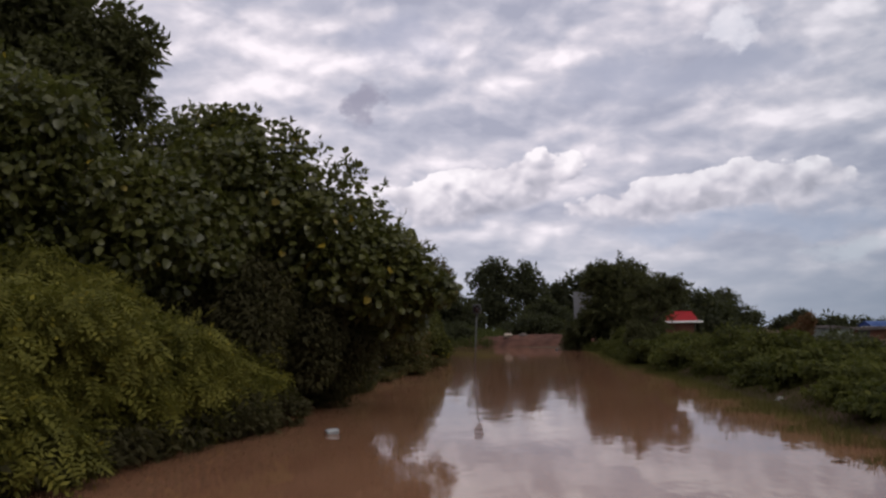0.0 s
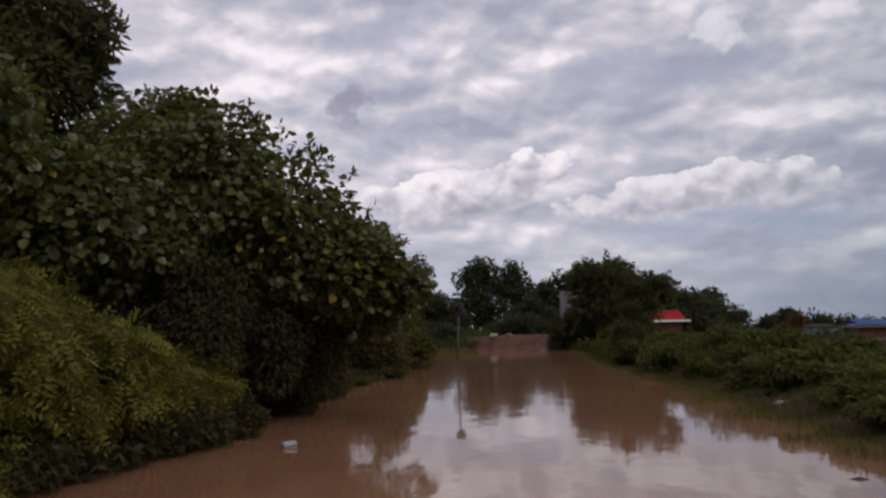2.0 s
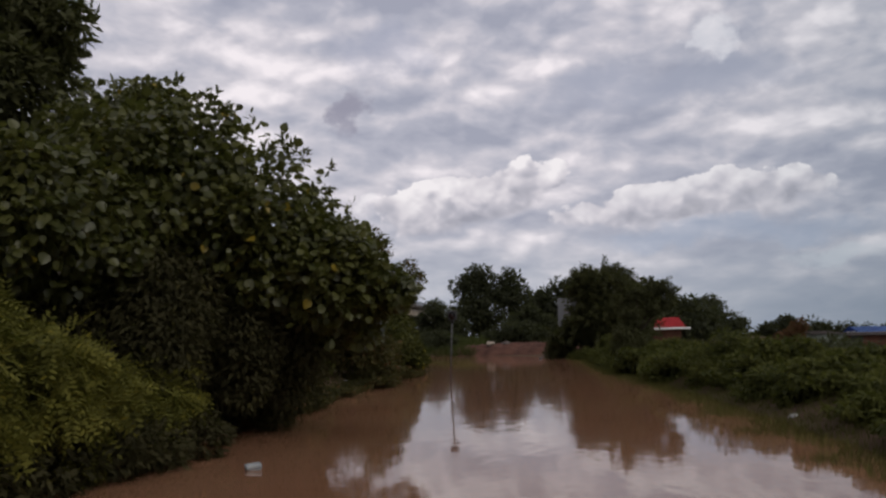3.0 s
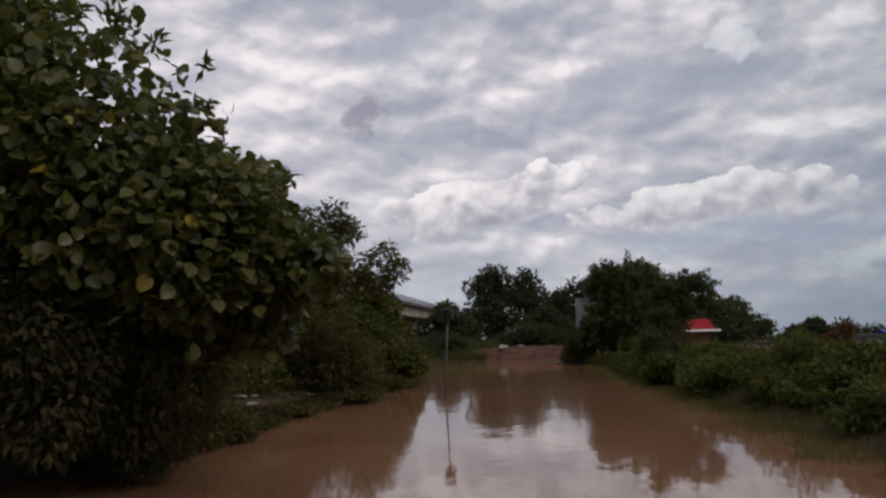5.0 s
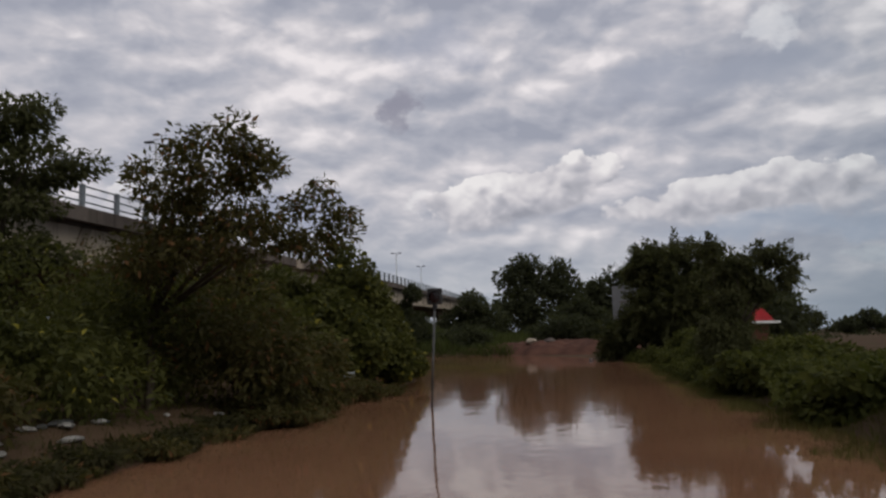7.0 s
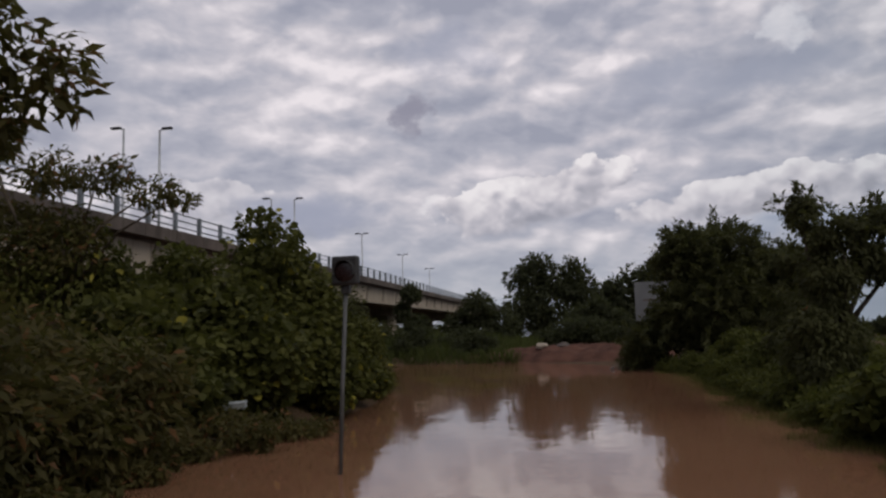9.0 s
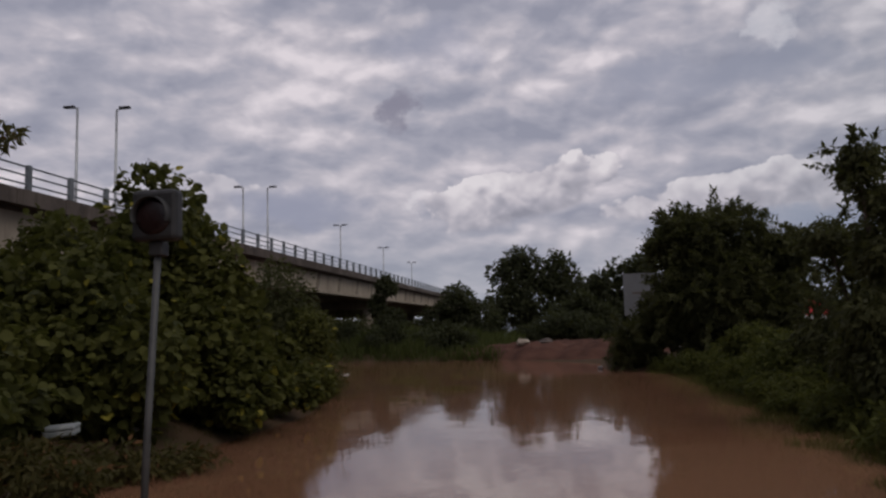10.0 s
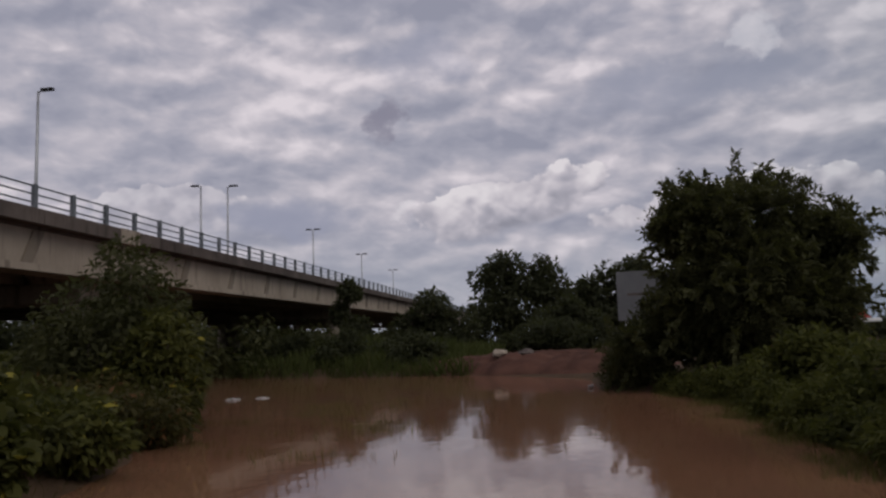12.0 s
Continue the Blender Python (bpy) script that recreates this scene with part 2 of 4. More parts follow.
def streaked_concrete(name, a, b, stain):
    """Concrete with rain streaks running down it."""

    def build(k, s):
        p = world_place(k)
        broad, fine = k.noise(p, 0.35, 5.0, 0.6), k.noise(p, 6.0, 4.0)
        streak = k.noise(k.vec("MULTIPLY", p, (1.0, 1.3, 0.12)), 1.6, 5.0, 0.65)
        t = k.math("ADD", k.math("MULTIPLY", k.step(broad, 0.3, 0.7), 0.7), k.math("MULTIPLY", fine, 0.3))
        colour = k.mix(t, a, b)
        k.link(k.mix(k.math("MULTIPLY", k.step(streak, 0.50, 0.72), 0.75), colour, stain), s.inputs["Base Color"])
        s.inputs["Roughness"].default_value, s.inputs["Specular IOR Level"].default_value = 0.88, 0.05
        bump(k, s, fine, 0.25, 0.01)

    return material(name, build)


M_CONCRETE = streaked_concrete("concrete", (0.25, 0.21, 0.17), (0.37, 0.32, 0.26), (0.12, 0.098, 0.08))
# Stained concrete; the same dark colour paints the shade strip below the edge units.
M_STAIN_SHADE = streaked_concrete("weathered_shade_concrete", (0.06, 0.050, 0.047), (0.15, 0.125, 0.11), (0.045, 0.038, 0.034))
# Rib concrete, a darker tone than the girder face.
M_RIB = streaked_concrete("dark_rib_concrete", (0.15, 0.125, 0.10), (0.24, 0.205, 0.165), (0.085, 0.07, 0.06))
M_ASPHALT = plain_material("asphalt", (0.04, 0.04, 0.042), (0.065, 0.064, 0.062), 0.8, 0.9, 0, 0.4, 0.01, 30.0)
M_STEEL = plain_material("galvanised_steel", (0.30, 0.31, 0.32), (0.45, 0.46, 0.47), 2.0, 0.5, 0.7, 0.1, 0.002)
M_RAIL = plain_material("weathered_rail", (0.10, 0.11, 0.12), (0.20, 0.22, 0.24), 1.0, 0.6, 0.4, 0.1, 0.002)
M_BLACK = plain_material("black_housing", (0.012, 0.012, 0.013), (0.03, 0.028, 0.028), 5.0, 0.5, 0, 0.1, 0.002)
M_POLE = plain_material("grey_pole_paint", (0.038, 0.039, 0.04), (0.085, 0.085, 0.085), 2.5, 0.55, 0.1, 0.15, 0.002)
M_CLAY = plain_material("red_clay", (0.048, 0.025, 0.019), (0.108, 0.054, 0.040), 0.8, 0.95, 0, 0.7, 0.05, 5.0)
M_WHITE = plain_material("white_plastic", (0.62, 0.62, 0.60), (0.80, 0.80, 0.78), 6.0, 0.5, 0, 0.1, 0.003)
M_RED_ROOF = plain_material("red_sheet_roof", (0.36, 0.010, 0.014), (0.48, 0.020, 0.026), 1.2, 0.75, 0, 0.1, 0.003)
M_BRICK = plain_material("reddish_wall", (0.07, 0.035, 0.024), (0.13, 0.065, 0.042), 1.5, 0.9, 0, 0.3, 0.01)
M_BOARD = plain_material("pale_board", (0.085, 0.088, 0.095), (0.125, 0.128, 0.135), 0.7, 0.7, 0, 0.1, 0.004)
M_BLUE = plain_material("blue_roof", (0.04, 0.10, 0.30), (0.07, 0.15, 0.40), 0.4, 0.5, 0, 0.1, 0.004)


def build_water_material():
    def build(k, s):
        p = world_place(k)
        silt = k.noise(p, 0.22, 5.0, 0.6, 0.6)
        fine = k.noise(p, 2.6, 4.0, 0.6)
        t = k.math("ADD", k.math("MULTIPLY", k.step(silt, 0.3, 0.7), 0.8), k.math("MULTIPLY", fine, 0.2))
        k.link(k.mix(t, (0.170, 0.080, 0.046), (0.230, 0.120, 0.070)), s.inputs["Base Color"])
        s.inputs["Roughness"].default_value = 0.055
        s.inputs["IOR"].default_value = 1.333
        stretch = k.vec("MULTIPLY", p, (1.0, 0.45, 1.0))
        wave = k.math("ADD", k.noise(stretch, 1.3, 3.0, 0.5), k.math("MULTIPLY", k.noise(stretch, 7.0, 2.0, 0.5), 0.12))
        bump(k, s, wave, 0.15, 0.05)

    return material("muddy_water", build)


def build_ground_material():
    def build(k, s):
        p = world_place(k)
        n1, n2, n3 = k.noise(p, 0.25, 5.0, 0.6), k.noise(p, 2.2, 5.0, 0.65), k.noise(p, 22.0, 3.0)
        earth = k.mix(n2, (0.045, 0.030, 0.020), (0.10, 0.066, 0.042))
        green = k.mix(n3, (0.022, 0.032, 0.010), (0.050, 0.064, 0.018))
        k.link(k.mix(k.step(k.math("ADD", k.math("MULTIPLY", n1, 0.6), k.math("MULTIPLY", n2, 0.4)), 0.53, 0.66), earth, green), s.inputs["Base Color"])
        s.inputs["Roughness"].default_value = 0.95
        s.inputs["Specular IOR Level"].default_value = 0.05
        bump(k, s, k.math("ADD", n2, k.math("MULTIPLY", n3, 0.4)), 0.8, 0.06)

    return material("bank_earth", build)


M_WATER, M_GROUND = build_water_material(), build_ground_material()


# ---------------------------------------------------------------- mesh kit
def mesh_object(name, bm, mat, parent=None, label="", smooth=False):
    me = bpy.data.meshes.new(name)
    bm.to_mesh(me)
    bm.free()
    me.materials.append(mat)
    if smooth:
        me.shade_smooth()
    ob = new(name, me)
    if parent is not None:
        ob.parent = parent
    if label:
        ob["label"] = label
    return ob


def part(name, bm, mat, parent, label="", smooth=False):
    return mesh_object(name, bm, mat, parent, label, smooth)


def array_mesh(name, verts, faces, mat, smooth=False):
    """A mesh from arrays: faces all with the same number of corners."""
    me = bpy.data.meshes.new(name)
    n, c = faces.shape
    me.vertices.add(len(verts)), me.loops.add(n * c), me.polygons.add(n)
    me.vertices.foreach_set("co", np.ascontiguousarray(verts, np.float32).ravel())
    me.loops.foreach_set("vertex_index", np.ascontiguousarray(faces, np.int32).ravel())
    me.polygons.foreach_set("loop_start", np.arange(0, n * c, c, dtype=np.int32))
    me.update(calc_edges=True)
    me.validate()
    me.materials.append(mat)
    if smooth:
        me.shade_smooth()
    return me


def box(bm, x0, x1, y0, y1, z0, z1, bevel=0.0):
    made = bmesh.ops.create_cube(bm, size=1.0, matrix=Matrix.LocRotScale(((x0 + x1) / 2, (y0 + y1) / 2, (z0 + z1) / 2), None, (x1 - x0, y1 - y0, z1 - z0)))
    if bevel:
        edges = list({e for v in made["verts"] for e in v.link_edges})
        bmesh.ops.bevel(bm, geom=edges, offset=bevel, segments=2, affect="EDGES", profile=0.5)
    return bm


def tube(bm, points, radii, sides=7):
    """A tapered, bent tube through points."""
    rings = []
    for i, (p, r) in enumerate(zip(points, radii)):
        p = Vector(p)
        ahead = (Vector(points[min(i + 1, len(points) - 1)]) - Vector(points[max(i - 1, 0)])).normalized()
        side = ahead.cross(Vector((0.3, 0.9, 0.1))).normalized()
        other = ahead.cross(side)
        rings.append([bm.verts.new(p + r * (math.cos(a) * side + math.sin(a) * other)) for a in (2 * math.pi * j / sides for j in range(sides))])
    for a, b in zip(rings, rings[1:]):
        for j in range(sides):
            bm.faces.new((a[j], a[(j + 1) % sides], b[(j + 1) % sides], b[j]))
    bm.faces.new(rings[0][::-1]), bm.faces.new(rings[-1])
    return bm


def thing(name, label, category, group="", place=(0, 0, 0), kind=""):
    e = new(name)
    e.empty_display_size = 0.2
    e.matrix_basis = pose(*place)
    return tagged(e, label, category, group, kind)


# ---------------------------------------------------------------- foliage
def template_broad():
    v = [(0, 0, 0), (-0.36, 0.18, 0.07), (-0.45, 0.50, 0.08), (-0.24, 0.84, 0.01), (0, 1, -0.10), (0.24, 0.84, 0.01), (0.45, 0.50, 0.08), (0.36, 0.18, 0.07), (0, 0.5, -0.02)]
    f = [(8, i, (i + 1) % 8) for i in range(8)]
    return np.array(v, float), np.array([(a, c, b) for a, b, c in f])


def template_lance():
    v = [(0, 0, 0), (-0.19, 0.45, 0.05), (0, 1, -0.14), (0.19, 0.45, 0.05), (0, 0.5, 0.0)]
    return np.array(v, float), np.array([(0, 4, 1), (1, 4, 2), (0, 3, 4), (4, 3, 2)])


def template_frond(pairs=7, width=0.30, broad=0.058):
    """A feather leaf: leaflets in pairs along an arching stalk."""
    verts, faces = [], []
    for i in range(pairs + 1):
        t = 0.15 + 0.8 * i / pairs
        at = np.array((0, t, -0.28 * t * t))
        long = width * (0.55 + 0.45 * math.sin(math.pi * (0.2 + 0.75 * i / pairs)))
        for side in ((-1, 1) if i < pairs else (0,)):
            tip = at + (np.array((side * long, long * 0.45, -0.10 * long)) if side else np.array((0, long, -0.1)))
            cross = np.array((0.0, broad, 0.012)) if side else np.array((0.05, 0, 0.0))
            m = (at + tip) / 2
            n = len(verts)
            verts += [at, m - cross, tip, m + cross]
            faces += [(n, n + 1, n + 2), (n, n + 2, n + 3)]
    return np.array(verts), np.array(faces)


def template_blade():
    v = [(-0.035, 0, 0), (0.035, 0, 0), (0.028, 0.55, 0.05), (-0.028, 0.55, 0.05), (0, 1, 0.22)]
    return np.array(v, float), np.array([(0, 1, 2), (0, 2, 3), (3, 2, 4)])


TEMPLATES = {"broad": template_broad(), "lance": template_lance(), "frond": template_frond(), "spray": template_frond(4, 0.34, 0.085), "blade": template_blade()}


def unit(a):
    return a / np.maximum(np.linalg.norm(a, axis=-1, keepdims=True), 1e-9)


def place_leaves(shape, at, ahead, normal, size):
    """Vertices and faces for one leaf at each point."""
    tv, tf = TEMPLATES[shape]
    ahead = unit(ahead)
    normal = unit(normal - (normal * ahead).sum(-1, keepdims=True) * ahead)
    side = np.cross(ahead, normal)
    basis = np.stack([side, ahead, normal], axis=1) * size[:, None, None]
    verts = np.einsum("vk,nkc->nvc", tv, basis) + at[:, None, :]
    faces = tf[None] + (np.arange(len(at)) * len(tv))[:, None, None]
    return verts.reshape(-1, 3), faces.reshape(-1, 3)


def lumps(rng, clumps, spread=9, small=0.42, push=0.0):
    """Breaks each large ellipsoid into smaller ones sitting on and in it, for an uneven outline."""
    out = []
    for c in clumps:
        c = np.array(c, float)
        centre, r = c[:3], c[3:]
        out.append((centre, r * 0.78))
        for _ in range(spread):
            d = unit(rng.normal(size=3))
            k = small * rng.uniform(0.55, 1.1)
            out.append((centre + d * r * rng.uniform(0.5, 0.8 + push), r * k))
    return out


def leaf_cloud(rng, clumps, count, size, droop, spread=9, small=0.42, inner=0.35, floor_z=0.04, lift=0.5, push=0.0):
    """Points and directions for leaves on a set of clumps."""
    bits = lumps(rng, clumps, spread, small, push)
    area = np.array([(r[0] * r[1] + r[1] * r[2] + r[0] * r[2]) for _, r in bits])
    pick = rng.choice(len(bits), size=count, p=area / area.sum())
    centre, radius = np.array([b[0] for b in bits])[pick], np.array([b[1] for b in bits])[pick]
    d = unit(rng.normal(size=(count, 3)))
    deep = rng.random(count) < inner
    depth = np.where(deep, rng.uniform(0.35, 0.9, count), rng.uniform(0.85, 1.08, count))
    at = centre + d * radius * depth[:, None]
    ok = at[:, 2] > floor_z
    at, d, deep = at[ok], d[ok], deep[ok]
    n = len(at)
    ahead = d * np.array((1, 1, 0.5)) + rng.normal(size=(n, 3)) * 0.55 + np.array((0, 0, -droop))
    normal = d * 0.6 + np.array((0, 0, lift)) + rng.normal(size=(n, 3)) * 0.45
    return at, ahead, normal, size * rng.uniform(0.55, 1.2, n) * np.where(deep, 1.15, 1.0)


def foliage(name, rng, clumps, count, shape, size, mat, parent=None, droop=0.35, label="", **more):
    at, ahead, normal, sizes = leaf_cloud(rng, clumps, count, size, droop, **more)
    v, f = place_leaves(shape, at, ahead, normal, sizes)
    if parent is not None:
        v = v - np.array(parent.matrix_basis.translation)
    ob = new(name, array_mesh(name, v, f, mat))
    ob.parent = parent
    if label:
        ob["label"] = label
    return ob


def tufts(name, seed, clumps, twigs, long, per, size, mat, parent, rise=0.35, label=""):
    """Leafy twigs standing out of a crown's outside."""
    g = np.random.default_rng(seed)
    bulk = np.array([c[3] * c[4] + c[4] * c[5] + c[3] * c[5] for c in clumps])
    c = np.array(clumps, float)[g.choice(len(clumps), size=twigs, p=bulk / bulk.sum())]
    d = unit(g.normal(size=(twigs, 3)) + np.array((0, 0, 0.25)))
    root = c[:, :3] + d * c[:, 3:] * g.uniform(0.75, 0.98, (twigs, 1))
    way = unit(d * np.array((1, 1, 0.6)) + np.array((0, 0, rise)) + g.normal(size=(twigs, 3)) * 0.25)
    reach = long * g.uniform(0.45, 1.15, twigs)
    i = np.repeat(np.arange(twigs), per)
    f = g.uniform(0, 1, len(i))
    at = root[i] + way[i] * (reach[i] * f)[:, None] + np.array((0, 0, -0.22)) * (reach[i] * f * f)[:, None] + g.normal(size=(len(i), 3)) * size * 0.18
    ahead = way[i] * 0.9 + g.normal(size=(len(i), 3)) * 0.6 + np.array((0, 0, -0.25))
    normal = np.array((0, 0, 0.8)) + g.normal(size=(len(i), 3)) * 0.5
    keep = at[:, 2] > 0.08
    v, faces = place_leaves("lance", at[keep], ahead[keep], normal[keep], size * g.uniform(0.6, 1.2, keep.sum()))
    ob = new(name, array_mesh(name, v - np.array(parent.matrix_basis.translation), faces, mat))
    ob.parent = parent
    if label:
        ob["label"] = label
    return ob


def branches(rng, tree, base, clumps, radius, count, mat=M_BARK, fork=0.4, trunk_lean=(0, 0)):
    """A trunk from the tree's base and a limb into each clump."""
    base = Vector(base)
    zero = Vector(tree.matrix_basis.translation)
    top = max(c[2] for c in clumps)
    split = Vector((base.x + trunk_lean[0], base.y + trunk_lean[1], base.z + (top - base.z) * fork))
    mid = base.lerp(split, 0.5) + Vector((rng.uniform(-0.1, 0.1), rng.uniform(-0.1, 0.1), 0)) * radius * 6
    bm = tube(bmesh.new(), [base - zero - Vector((0, 0, 0.2)), mid - zero, split - zero], [radius * 1.25, radius * 0.95, radius * 0.75], 9)
    part("trunk", bm, mat, tree, smooth=True)
    for c in clumps[:count]:
        end = Vector(c[:3]) + Vector((0, 0, c[5] * 0.3))
        bend = split.lerp(end, 0.5) + Vector((rng.uniform(-0.3, 0.3), rng.uniform(-0.3, 0.3), 0.1 * (end - split).length))
        bm = tube(bmesh.new(), [split - zero - Vector((0, 0, radius)), bend - zero, end - zero], [radius * 0.6, radius * 0.38, radius * 0.12], 6)
        part("limb", bm, mat, tree, smooth=True)


def plant(name, label, category, base, clumps, count, shape, size, mat, seed, radius=0.08, limbs=6, group="", fork=0.35, woody=True, **more):
    rng = np.random.default_rng(seed)
    root = thing(name, label, category, group, base)
    if woody:
        branches(rng, root, base, clumps, radius, limbs, fork=fork)
    foliage("crown", rng, clumps, count, shape, size, mat, root, **more)
    return root


# ---------------------------------------------------------------- ground and flood water
def left_edge(y):
    return np.interp(y, [-60, 8, 20, 36, 44, 47, 52, 60, 70, 88, 95], [-5.4, -5.2, -5.2, -5.4, -5.7, -6.5, -9.5, -13.5, -17.0, -24.0, -26.0])


def right_edge(y):
    return np.interp(y, [-60, 12, 25, 37, 56, 60, 62, 68], [4.7, 4.3, 4.1, 3.5, 3.5, 2.8, 0.6, 0.4])


def far_edge(x):
    return np.interp(x, [-40, -24, -18, -11, -8, -6.0, -3, 0, 2, 4], [92, 88, 82, 79, 79, 78, 75, 71, 68, 65])


def ground_height(x, y):
    inside = np.minimum(np.minimum(x - left_edge(y), right_edge(y) - x), (far_edge(x) - y) * 0.8)
    wet = -0.5 * np.clip(inside / 1.5, 0, 1)
    out = np.clip(-inside, 0, None)
    rough = 0.06 * np.sin(x * 1.7 + 0.6 * y) * np.sin(y * 1.3 - 0.4 * x) + 0.04 * np.sin(x * 4.1) * np.sin(y * 3.7)
    bank = 0.32 * np.clip(out / 0.9, 0, 1) + 0.18 * np.clip(out / 4, 0, 1) + rough * np.clip(out, 0, 1)
    mound = 1.0 * np.exp(-(((x + 14) / 9) ** 2 + ((y - 92) / 7) ** 2))
    bank = bank * (1 - 0.92 * np.exp(-(((x + 3) / 7.5) ** 4 + ((y - 79) / 9) ** 4)))
    return np.where(inside > 0, wet, bank) + mound * np.clip(out / 3, 0, 1)


def spaced(parts):
    out = []
    for a, b, s in parts:
        out += list(np.arange(a, b, s))
    return np.array(out + [parts[-1][1]])


def grid_mesh(name, xs, ys, height, mat):
    X, Y = np.meshgrid(xs, ys)
    v = np.stack([X, Y, height(X, Y)], -1).reshape(-1, 3)
    w = len(xs)
    i = (np.arange(len(ys) - 1)[:, None] * w + np.arange(w - 1)[None]).ravel()
    f = np.stack([i, i + 1, i + w + 1, i + w], -1)
    return array_mesh(name, v, f, mat, smooth=True)


xs = spaced([(-2600, -300, 230), (-300, -60, 20), (-60, -28, 3), (-28, 14, 0.45), (14, 40, 2), (40, 300, 20), (300, 2600, 230)])
ys = spaced([(-2600, -300, 230), (-300, -40, 20), (-40, -6, 2), (-6, 100, 0.6), (100, 150, 3), (150, 400, 20), (400, 4800, 400)])
tagged(new("ground", grid_mesh("ground", xs, ys, ground_height, M_GROUND)), "muddy banks overgrown with grass and weeds", "ground", kind="structure")


CLAY_HEAPS = [(-5.2, 82.5, 3.2, 4.0, 0.95), (-2.6, 81.0, 3.0, 4.5, 1.05), (0.2, 79.5, 3.0, 4.5, 0.95), (-0.8, 86, 5.0, 5.0, 1.1), (-4.5, 88, 5.0, 5.0, 1.0), (2.5, 78.0, 2.6, 4.2, 0.8), (-7.6, 83.5, 2.6, 4.0, 0.75), (-9.6, 84.0, 2.6, 4.0, 0.6)]


def clay_height(x, y):
    h = 0 * x
    for cx, cy, rx, ry, top in CLAY_HEAPS:
        h = np.maximum(h, top * np.clip(1.25 - ((x - cx) / rx) ** 2 - ((y - cy) / ry) ** 2, 0, 1) ** 0.7)
    rough = 0.09 * np.sin(x * 3.1 + y * 1.3) * np.sin(y * 2.3 - x) + 0.05 * np.sin(x * 7.3) * np.sin(y * 5.9 + x)
    return h * (1 + rough) + rough * 0.4 - 0.12


tagged(new("earth_bank", grid_mesh("earth_bank", np.arange(-12.8, 5.4, 0.22), np.arange(73.4, 94, 0.3), clay_height, M_CLAY)), "low bank of reddish clay closing the flooded road", "earth bank")

tagged(new("water", grid_mesh("water", np.array([-60.0, 30.0]), np.array([-60.0, 100.0]), lambda x, y: 0 * x, M_WATER)), "still brown flood water over the road", "water", kind="structure")


# ---------------------------------------------------------------- bridge
def face_x(y, off=0.0):
    return -18.25 - 0.048 * (y - 59) + off


def deck_z(y):
    return 5.70 + 0.0165 * y


def ribbon(bm, y0, y1, off0, off1, z0, z1, step=10.0, joint=0.0):
    """A long beam that follows the bridge, from off0 to off1 across and z0 to z1 from the deck's edge."""
    n = max(1, round((y1 - y0) / step))
    rows = []
    for i in range(n + 1):
        y = y0 + joint + (y1 - y0 - 2 * joint) * i / n
        rows.append([bm.verts.new((face_x(y, o), y, deck_z(y) + z)) for o, z in ((off0, z0), (off1, z0), (off1, z1), (off0, z1))])
    for a, b in zip(rows, rows[1:]):
        for j in range(4):
            bm.faces.new((a[j], a[(j + 1) % 4], b[(j + 1) % 4], b[j]))
    bm.faces.new(rows[0][::-1]), bm.faces.new(rows[-1])
    bmesh.ops.recalc_face_normals(bm, faces=bm.faces)
    return bm


PIERS = [-22.0 + 45.0 * i for i in range(7)]


def slanted_rib(y, z0, z1, lean, proud):
    """A stiffening rib on the outer girder's face, leaning along the bridge."""
    bm = bmesh.new()
    corners = [(y - 0.32, z0), (y + 0.32, z0), (y + 0.32 + lean, z1), (y - 0.32 + lean, z1)]
    for o in (-0.46, -0.45 + proud):
        for yy, z in corners:
            bm.verts.new((face_x(yy, o), yy, deck_z(yy) + z))
    bm.verts.ensure_lookup_table()
    v = bm.verts
    bm.faces.new((v[4], v[5], v[6], v[7])), bm.faces.new((v[3], v[2], v[1], v[0]))
    for a in range(4):
        b = (a + 1) % 4
        bm.faces.new((v[a], v[b], v[b + 4], v[a + 4]))
    bmesh.ops.recalc_face_normals(bm, faces=bm.faces)
    return bm


